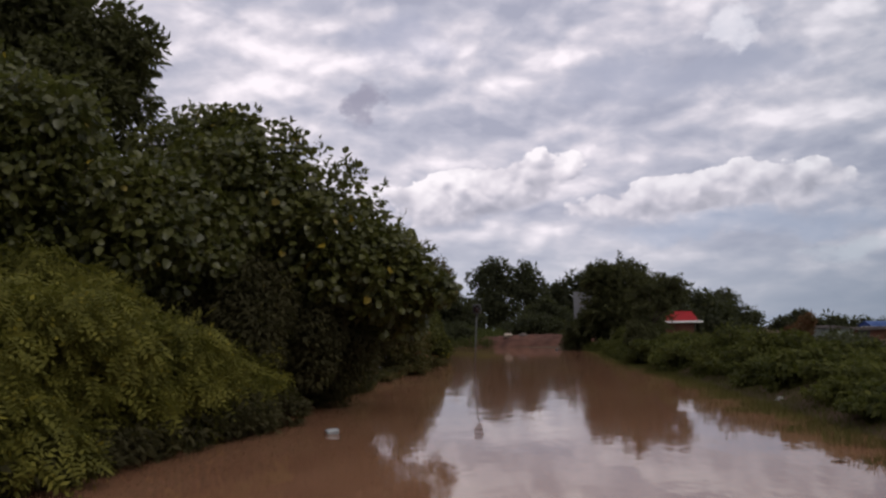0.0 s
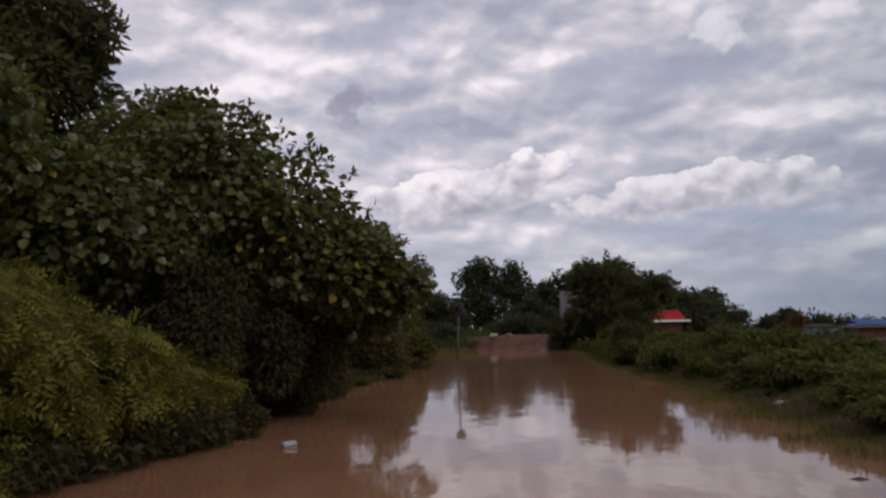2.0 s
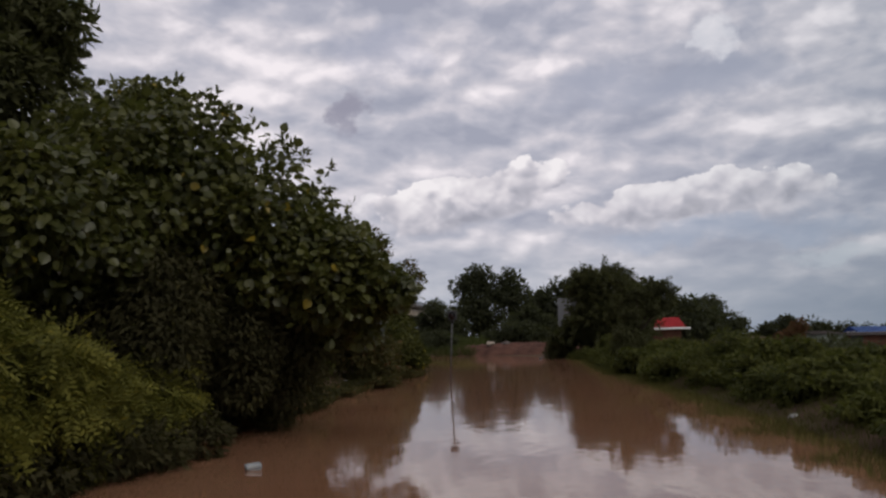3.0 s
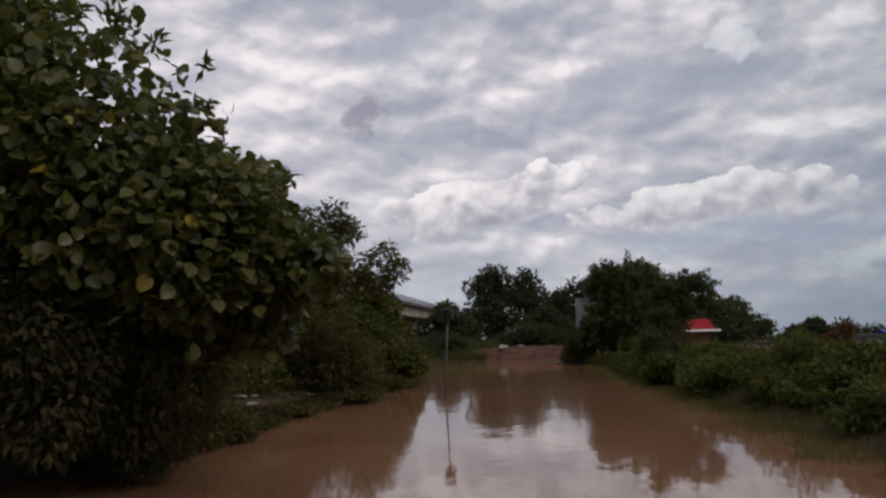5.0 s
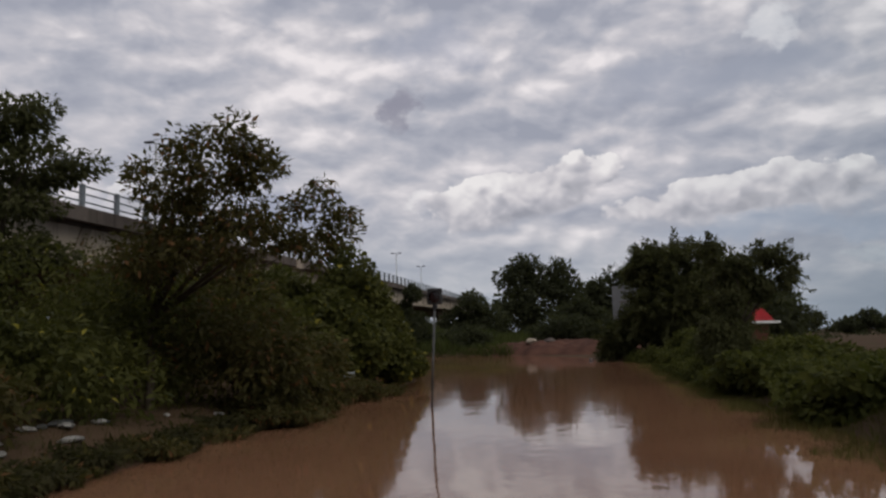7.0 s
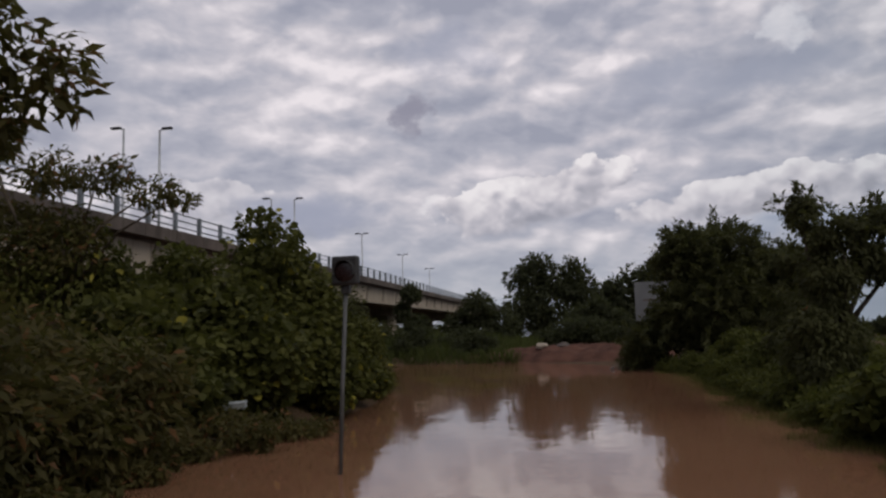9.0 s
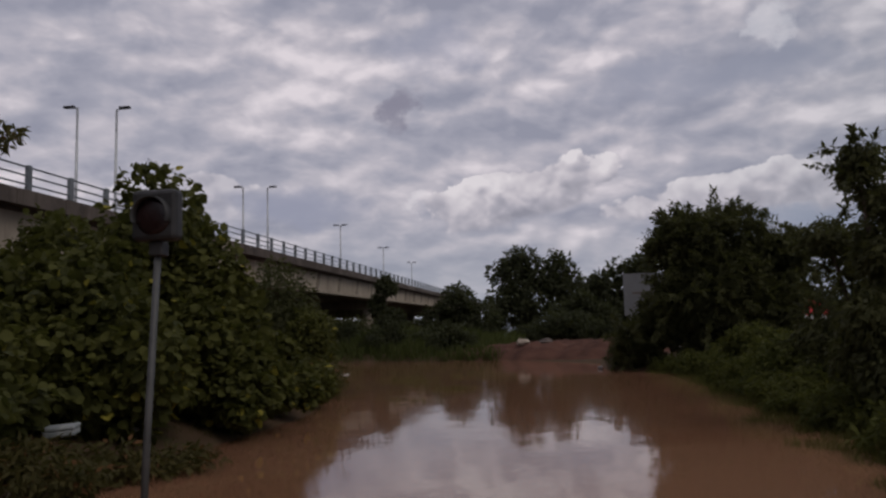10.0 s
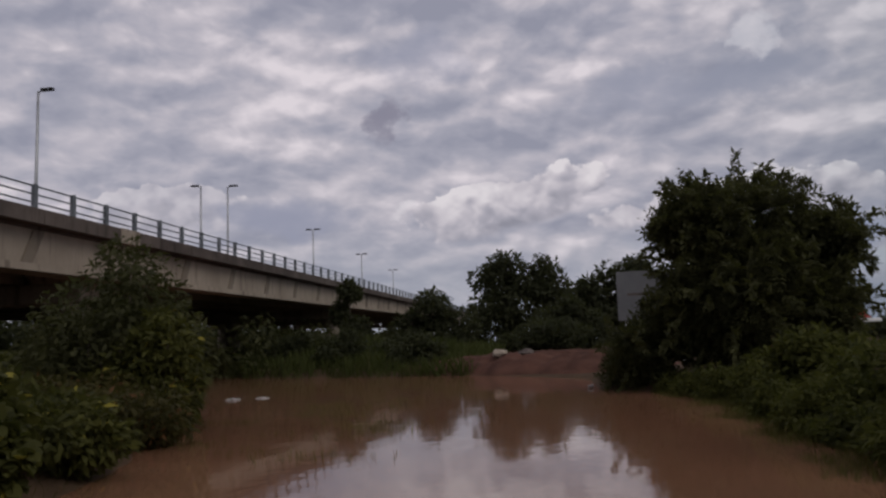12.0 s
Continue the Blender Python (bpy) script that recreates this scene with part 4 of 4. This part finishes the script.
BIG_TREE = [(4.9, 61.6, 4.7, 2.2, 2.1, 1.65), (3.4, 61.3, 5.0, 0.85, 1.2, 0.9), (2.9, 61.2, 4.85, 0.45, 0.7, 0.3), (7.5, 61.6, 4.3, 1.0, 1.5, 0.75), (4.7, 60.9, 2.6, 2.4, 2.1, 1.9), (1.8, 61.9, 1.1, 1.0, 1.3, 1.05), (3.2, 61.5, 2.0, 0.9, 1.2, 0.85), (6.8, 61.3, 2.5, 1.2, 1.6, 1.7), (7.2, 62.2, 1.7, 0.7, 1.3, 1.1)]
tree = plant("big_tree", "big spreading dark green tree at the water's edge", "tree", (5.0, 61.8, 0.2), BIG_TREE,
             13000, "spray", 0.5, M_DARK, 17, radius=0.3, limbs=9, droop=0.3, spread=12, small=0.36, push=0.05)
tufts("outer_crown", 24, BIG_TREE, 560, 0.95, 36, 0.25, M_DARK, tree, 0.08)
g = np.random.default_rng(680)
for i, y in enumerate(np.arange(35.5, 60.5, 0.85)):
    x = float(right_edge(y)) + g.uniform(0.1, 0.9)
    h, w = g.uniform(0.3, 0.8), g.uniform(0.5, 0.8)
    plant("weed_clump", "low green weeds on the flooded verge", "weeds", (x, float(y), 0.1),
          [(x, y, 0.1 + h * 0.4, w, w, h * 0.55), (x - 0.35, y + 0.2, 0.08 + h * 0.2, w * 0.6, w * 0.6, h * 0.35)],
          1300, "lance", 0.14, M_RIGHT, 681 + i, radius=0.02, limbs=2, group="weeds along the bank", push=0.3)
for i, (x, y, h, w) in enumerate([(5.4, 38.0, 0.95, 1.0), (6.8, 40.6, 0.95, 1.3), (6.6, 43.2, 0.95, 1.4), (7.4, 46.0, 1.0, 1.3), (4.9, 49.6, 1.2, 1.4), (5.8, 53.0, 1.3, 1.5), (4.7, 56.6, 1.1, 1.1), (4.6, 53.6, 1.5, 0.9), (8.0, 50.0, 1.2, 2.0), (8.6, 37.0, 1.3, 1.5)]):
    plant("verge_shrub", "tangled green shrub on the roadside verge", "shrub", (x, y, 0.3),
          [(x, y, 0.3 + h * 0.38, w, w, h * 0.55), (x - 0.5 * w, y, 0.2 + h * 0.25, w * 0.65, w * 0.7, h * 0.38)],
          4200, "lance", 0.2, M_RIGHT, 120 + i, radius=0.04, limbs=2, group="shrubs on the verge")


# ---------------------------------------------------------------- far trees
def far_tree(name, label, x, y, clumps, count, size, seed, radius=0.25, group="far trees", mat=None, shape="lance"):
    base = (x, y, 0.3)
    plant(name, label, "tree", base, [(x + a, y + b, c, r, r, rz) for a, b, c, r, rz in clumps], count, shape, size, mat or M_FAR, seed, radius=radius, limbs=len(clumps), group=group)


far_tree("far_tree", "tall dark tree with a lumpy crown in the distance", -11.0, 168.0, [(0, 0, 13.4, 4.0, 3.4), (-4.0, 1, 12.0, 2.4, 2.2), (6.0, 0, 12.2, 2.6, 3.6), (2.5, 0, 8.0, 6.5, 4.5), (-2, -1, 5.5, 5, 4.5), (9, 0, 8.0, 3.2, 4.0)], 9000, 1.1, 201, 0.5)
far_tree("far_tree", "broad dark tree in the distance", 6.6, 145.0, [(0, 0, 9.0, 3.4, 3.0), (1.6, 0, 11.6, 1.6, 1.4), (-4.0, 0, 7.5, 3.2, 3.0), (4.0, 0, 7.0, 3.4, 3.4), (0, 0, 4.5, 6.0, 3.5)], 8000, 1.0, 202, 0.4)
far_tree("far_tree", "dark bushy tree before the bridge", -12.6, 108.0, [(0, 0, 4.6, 2.2, 1.9), (-2.0, 0, 3.2, 1.8, 2.0), (2.2, 0, 3.0, 2.0, 2.0), (0, 0, 2.0, 3.4, 1.8)], 6500, 0.55, 203)
far_tree("far_tree", "small dark tree growing up beside the bridge", -17.4, 98.0, [(0, 0, 5.9, 1.0, 0.9), (-0.8, 0, 4.4, 0.9, 1.0), (0.4, 0, 2.8, 1.2, 1.6)], 3000, 0.45, 204, 0.12)
far_tree("far_tree", "rounded dark bush behind the clay heap", -3.4, 114.0, [(0, 0, 2.4, 2.6, 1.8), (-2.2, 0, 1.6, 2.0, 1.5), (2.2, 0, 2.2, 2.2, 1.9)], 6000, 0.5, 205, 0.15)
far_tree("far_tree", "dark tree beyond the clay heap", -0.8, 124.0, [(0, 0, 4.4, 2.0, 1.8), (-2.4, 0, 3.4, 2.2, 2.0), (2.0, 0, 3.0, 2.4, 2.2)], 5500, 0.65, 206, 0.15)
far_tree("far_tree", "broad tree far across the fields", 37.5, 188.0, [(0, 0, 7.2, 3.6, 3.0), (-6.0, 0, 6.0, 4.0, 2.8), (4.0, 0, 4.0, 3.6, 3.0), (-1, 0, 3.0, 7, 3.0)], 7000, 1.0, 207, 0.4)
far_tree("far_tree", "low tree far across the fields", 50.0, 178.0, [(0, 0, 3.6, 2.2, 1.6), (-2.5, 0, 2.0, 2.6, 1.8), (2.4, 0, 2.2, 2.2, 1.6)], 4000, 0.8, 208, 0.3)
far_tree("far_tree", "dark thick tree behind the roadside trees", 16.0, 110.0, [(0, 0, 5.4, 3.4, 2.8), (-4, 0, 5.0, 3.2, 2.6), (4, 0, 4.0, 3.6, 2.6), (0, 0, 2.4, 7, 2.4)], 8000, 0.8, 209, 0.3)

# distant belt of trees
rng = np.random.default_rng(300)
belt = []
for i in range(90):
    x = -160 + 4.4 * i + rng.uniform(-2, 2)
    belt.append((x, 240 + 0.25 * abs(x) + rng.uniform(-10, 10), rng.uniform(1.0, 2.2), rng.uniform(3, 5), 4.0, rng.uniform(1.8, 3.6) * (2.3 if x < -40 else 1.0)))
tagged(foliage("far_woods", rng, belt, 32000, "lance", 1.5, M_FAR, None, spread=3), "low belt of distant trees along the horizon", "woods", kind="stuff")


# dark scrub beyond and below the bridge
scrub = [(face_x(y, -44 + rng.uniform(-3, 3)), y, 2.6, 3.8, 3.4, rng.uniform(4.6, 6.2)) for y in np.arange(14, 440, 2.6)]
tagged(foliage("scrub", rng, scrub, 120000, "lance", 1.2, M_FAR, None, spread=4), "dark dense scrub in the shade behind the bridge", "scrub", kind="stuff")
low_scrub = [(face_x(y, -6 + rng.uniform(-3, 4)), y, 0.6, 2.4, 2.6, rng.uniform(0.9, 1.8)) for y in np.arange(22, 150, 3.4)]
low_scrub += [(face_x(y, -31 + rng.uniform(-3, 3)), y, 0.8, 2.6, 2.8, rng.uniform(1.4, 2.4)) for y in np.arange(22, 260, 4.0)]
low_scrub += [(face_x(y, 1.8 + rng.uniform(-0.8, 1.4)), y, 0.9, 1.8, 2.2, rng.uniform(1.2, 2.2)) for y in np.arange(30, 66, 3.0)]
low_scrub += [(face_x(y, -1.5 + rng.uniform(-2, 2.5)), y, 1.4, 2.4, 2.6, rng.uniform(1.8, 3.4)) for y in np.arange(84, 250, 2.4)]
tagged(foliage("undergrowth", rng, low_scrub, 44000, "lance", 0.5, M_DARK, None, spread=4), "dark undergrowth in the shade under the bridge", "undergrowth", kind="stuff")


field = [(x, y, 0.5, rng.uniform(1.6, 3.2), rng.uniform(1.6, 3.0), rng.uniform(0.4, 0.8) * (1.0 if y < 70 else 1.5)) for x, y in zip(rng.uniform(11, 75, 90), rng.uniform(30, 150, 90)) if x > 7 + 0.12 * y]
tagged(foliage("field_scrub", rng, field, 26000, "lance", 0.4, M_FAR, None, spread=4), "dark low scrub over the fields beyond the bank", "scrub", kind="stuff")


# ---------------------------------------------------------------- grass
def grass(name, label, points, size, seed, mat=M_GRASS):
    g = np.random.default_rng(seed)
    n = len(points)
    lean = np.stack([g.normal(0, 0.35, n), g.normal(0, 0.35, n), np.ones(n)], -1)
    normal = np.stack([g.normal(size=n), g.normal(size=n), np.zeros(n)], -1)
    v, f = place_leaves("blade", points, lean, normal, size * g.uniform(0.5, 1.25, n))
    return tagged(new(name, array_mesh(name, v, f, mat)), label, "grass", kind="stuff")


M_FAR_GRASS = leaf_material("far_grass", (0.038, 0.048, 0.017), (0.076, 0.088, 0.028), (0.07, 0.06, 0.03), 0.8)


def strip(seed, count, y0, y1, edge, inner, outer):
    g = np.random.default_rng(seed)
    y = g.uniform(y0, y1, count)
    x = edge(y) + g.uniform(inner, outer, count) + 0.25 * np.sin(y * 1.9) + 0.2 * np.sin(y * 4.3)
    return np.stack([x, y, np.maximum(ground_height(x, y), 0.0) - 0.03], -1)


grass("bank_grass", "pale green grass fringing the flood water", strip(401, 46000, 6, 60, right_edge, -0.75, 1.3), 0.15, 402)
grass("verge_grass", "rough grass and weeds along the muddy bank", strip(403, 7000, 5, 46, left_edge, -1.6, 0.0), 0.13, 404, M_THIN)
for i, (x, y, h, w) in enumerate([(-9.6, 82.5, 2.0, 1.5), (-14.0, 84.0, 2.4, 1.8), (-18.6, 88.0, 2.6, 2.0), (-11.6, 86.0, 2.2, 1.6), (-22.0, 92.0, 2.4, 2.2)]):
    plant("far_bush", "dark bush in the tall grass of the far bank", "bush", (x, y, 0.5), [(x, y, 0.4 + h * 0.4, w, w, h * 0.5), (x + 0.6, y, 0.4 + h * 0.65, w * 0.6, w * 0.6, h * 0.32)],
          2600, "lance", 0.34, M_FAR, 140 + i, radius=0.06, limbs=2, group="bushes on the far bank", push=0.2)
g = np.random.default_rng(407)
spots = np.stack([g.uniform(-7.5, -3.6, 26), g.uniform(45.5, 60, 26)], -1)
at = spots[g.integers(0, 26, 2600)] + g.normal(0, 0.28, (2600, 2)) * np.array((1.6, 1.0))
grass("flooded_grass", "thin grass blades standing out of shallow flood water", np.stack([at[:, 0], at[:, 1], np.full(len(at), -0.05)], -1), 0.16, 408)
g = np.random.default_rng(405)
x, y = g.uniform(-26, -5.5, 15000), g.uniform(77, 100, 15000)
ok = y > far_edge(x) - 0.4
x, y = x[ok], y[ok]
grass("far_grass", "tall green grass on the far bank below the bridge", np.stack([x, y, ground_height(x, y)], -1), 0.5 + 0.7 * (0.5 + 0.5 * np.sin(x * 0.9 + 0.5 * y) * np.sin(y * 0.7 - x * 0.4)), 406, M_FAR_GRASS)


# ---------------------------------------------------------------- buildings and boards
def build_hut():
    x, y = 8.9, 74.0
    hut = thing("hut", "small brick hut with a red sheet roof and white gutter", "hut", "", (x, y, 0.2))
    part("wall", box(bmesh.new(), 0.3, 3.2, 0.3, 4.4, 0, 1.85, 0.01), M_BRICK, hut)
    bm = bmesh.new()
    v = [bm.verts.new(p) for p in ((0.0, -0.1, 1.95), (3.55, -0.1, 1.95), (3.35, 2.3, 2.8), (0.2, 2.3, 2.8), (3.55, 4.8, 1.95), (0.0, 4.8, 1.95))]
    bm.faces.new((v[0], v[1], v[2], v[3])), bm.faces.new((v[3], v[2], v[4], v[5]))
    bmesh.ops.solidify(bm, geom=bm.faces[:], thickness=0.05)
    roof = part("roof", bm, M_RED_ROOF, hut, "bright red sheet roof")
    part("gutter", box(bmesh.new(), 0.6, 3.9, -0.28, -0.12, 1.76, 1.92, 0.03), M_WHITE, roof, "white gutter")
    part("chimney", box(bmesh.new(), -0.15, 0.4, 1.2, 1.7, 0, 3.9, 0.02), M_BRICK, hut)


def build_board():
    x, y = 2.05, 79.5
    board = thing("signboard", "large pale grey board on posts behind the trees", "board", "", (x, y, 0.3))
    part("panel", box(bmesh.new(), 0, 3.6, -0.05, 0.05, 2.2, 4.75, 0.01), M_BOARD, board)
    part("stripe", box(bmesh.new(), 0.5, 1.9, -0.062, -0.054, 3.5, 3.62), M_STAIN_SHADE, board, "faded dark bar of lettering")
    for px in (0.4, 3.2):
        part("post", box(bmesh.new(), px - 0.06, px + 0.06, 0.06, 0.18, 0, 4.6, 0.01), M_STEEL, board)
    part("brace", box(bmesh.new(), 0.1, 3.5, 0.06, 0.11, 3.4, 3.5), M_STEEL, board)


build_hut()
build_board()


# ---------------------------------------------------------------- litter and small things
def crumpled(name, label, category, place, size, mat, seed, group="litter on the bank"):
    """A small crumpled bag or piece of foam."""
    r = random.Random(seed)
    bm = bmesh.new()
    bmesh.ops.create_icosphere(bm, subdivisions=2, radius=0.5)
    for v in bm.verts:
        v.co *= r.uniform(0.72, 1.1)
        v.co.x *= size[0]
        v.co.y *= size[1]
        v.co.z = max(v.co.z, -0.32) * size[2]
    ob = mesh_object(name, bm, mat)
    ob.matrix_basis = pose(place[0], place[1], place[2] + 0.25 * size[2], 0, 0, r.uniform(0, 180))
    return tagged(ob, label, category, group)


M_FOAM = plain_material("grimy_foam", (0.14, 0.16, 0.17), (0.34, 0.35, 0.35), 7.0, 0.7, 0, 0.1, 0.003)


def foam_box(place, turn, size, label):
    ob = thing("foam_box", label, "foam box", "", place)
    ob.matrix_basis = pose(*place, 6, -5, turn)
    w, d, h = size
    part("tray", box(bmesh.new(), -w / 2, w / 2, -d / 2, d / 2, 0, h * 0.6, 0.012), M_FOAM, ob)
    part("lid", box(bmesh.new(), -w / 2 - 0.01, w / 2 + 0.01, -d / 2 - 0.01, d / 2 + 0.01, h * 0.62, h, 0.015), M_FOAM, ob, "loose white foam lid")
    return ob


foam_box((-5.86, 36.1, 0.52), 12, (0.34, 0.2, 0.11), "white foam box lying on the muddy bank")
foam_box((-3.3, 12.35, -0.06), 30, (0.17, 0.13, 0.13), "small white box floating on the flood water")
M_BAG = plain_material("grey_plastic", (0.09, 0.085, 0.08), (0.38, 0.37, 0.35), 8.0, 0.45, 0, 0.2, 0.004)
g = np.random.default_rng(640)
for i in range(15):
    y = g.uniform(22.4, 28.6)
    x = g.uniform(-6.8, -5.75) - (0.25 if i % 4 == 0 else 0.0)
    big = g.uniform(0.5, 1.3)
    crumpled("plastic_bag", "crumpled pale plastic rubbish on the muddy bank" if i % 3 else "grey torn plastic rubbish on the muddy bank", "plastic bag",
             (x, y, float(ground_height(np.array(x), np.array(y)))), (0.30 * big, 0.19 * big, 0.05 + 0.04 * big), (M_BAG, M_POLE, M_BAG)[i % 3], 500 + i)
crumpled("plastic_bag", "crumpled pale plastic rubbish below the flowering shrubs", "plastic bag", (-6.1, 38.0, 0.35), (0.24, 0.17, 0.09), M_BAG, 519)
crumpled("plastic_bag", "white plastic bag caught at the water's edge", "plastic bag", (4.45, 17.4, 0.02), (0.3, 0.2, 0.14), M_BAG, 520)
crumpled("plastic_bag", "pale scrap caught below the big tree", "plastic bag", (0.3, 63.5, 0.02), (0.26, 0.2, 0.14), M_BAG, 521)
crumpled("rubble", "pale lump of rubble on top of the clay bank", "rubble", (-4.2, 80.0, 0.88), (0.9, 0.7, 0.6), M_CONCRETE, 522, "rubble on the clay bank")
crumpled("rubble", "dark lump of rubble on top of the clay bank", "rubble", (-2.8, 80.0, 0.9), (1.2, 0.8, 0.5), M_STAIN_SHADE, 523, "rubble on the clay bank")
crumpled("plastic_bag", "pale foam scrap floating at the edge of the far grass", "plastic bag", (-11.2, 61.5, -0.02), (0.55, 0.3, 0.12), M_BAG, 524)
crumpled("plastic_bag", "pale scrap floating at the edge of the far grass", "plastic bag", (-10.4, 62.0, -0.02), (0.5, 0.3, 0.10), M_BAG, 525)
bm = tube(bmesh.new(), [(-0.12, 0, -0.02), (0.02, 0.02, 0.012), (0.14, -0.03, -0.015)], [0.014, 0.014, 0.008], 6)
twig = mesh_object("driftwood", bm, M_BARK)
twig.matrix_basis = pose(3.1, 9.9, 0.0)
tagged(twig, "short dark branch drifting on the flood water", "driftwood")


def build_far_house():
    house = thing("low_house", "low far house with pale greenish wall and grey sheet roof", "house", "", (19.3, 63.0, 0.2))
    part("wall", box(bmesh.new(), 0, 2.0, 0, 4.0, 0, 1.15, 0.01), plain_material("pale_green_wall", (0.16, 0.19, 0.16), (0.24, 0.26, 0.23), 0.9, 0.9), house, "pale greenish plaster wall")
    part("wall", box(bmesh.new(), 2.05, 9.0, 0.6, 4.4, 0, 1.0, 0.01), M_BRICK, house, "reddish brown wall")
    part("door", box(bmesh.new(), 2.5, 3.3, 0.53, 0.597, 0, 0.95, 0.01), M_BLACK, house, "dark open doorway")
    for x0, x1, y0, y1, z in ((-0.2, 2.03, -0.2, 4.3, 1.155), (2.05, 9.4, 0.3, 4.8, 1.005)):
        bm = bmesh.new()
        v = [bm.verts.new(p) for p in ((x0, y0, z), (x1, y0, z), (x1, y1, z + 0.2), (x0, y1, z + 0.2))]
        bm.faces.new(v)
        bmesh.ops.solidify(bm, geom=bm.faces[:], thickness=0.06)
        part("roof", bm, M_STAIN_SHADE, house, "dark grey sheet roof")


build_far_house()
M_RUST = leaf_material("withered_leaf", (0.075, 0.035, 0.020), (0.15, 0.075, 0.038), (0.10, 0.08, 0.03), 0.7, 0.1)
plant("withered_shrub", "withered reddish brown shrub beyond the creeper bushes", "shrub", (17.6, 62.0, 0.3), [(17.6, 62.0, 1.3, 0.7, 0.8, 1.0), (18.1, 62.0, 2.0, 0.45, 0.5, 0.6), (16.8, 62.2, 0.9, 0.8, 0.8, 0.7)],
      3000, "lance", 0.22, M_RUST, 760, radius=0.05, limbs=3)


def build_shed():
    shed = thing("shed", "long low building with a blue roof far across the fields", "building", "", (72, 200, 0.1))
    part("wall", box(bmesh.new(), 0, 26, 0, 8, 0, 1.3, 0.02), M_WHITE, shed)
    bm = bmesh.new()
    v = [bm.verts.new(p) for p in ((-0.6, -0.8, 1.2), (26.6, -0.8, 1.2), (26.6, 4, 2.4), (-0.6, 4, 2.4), (26.6, 8.8, 1.2), (-0.6, 8.8, 1.2))]
    bm.faces.new((v[0], v[1], v[2], v[3])), bm.faces.new((v[3], v[2], v[4], v[5]))
    bmesh.ops.solidify(bm, geom=bm.faces[:], thickness=0.1)
    part("roof", bm, M_BLUE, shed, "blue sheet roof")


build_shed()
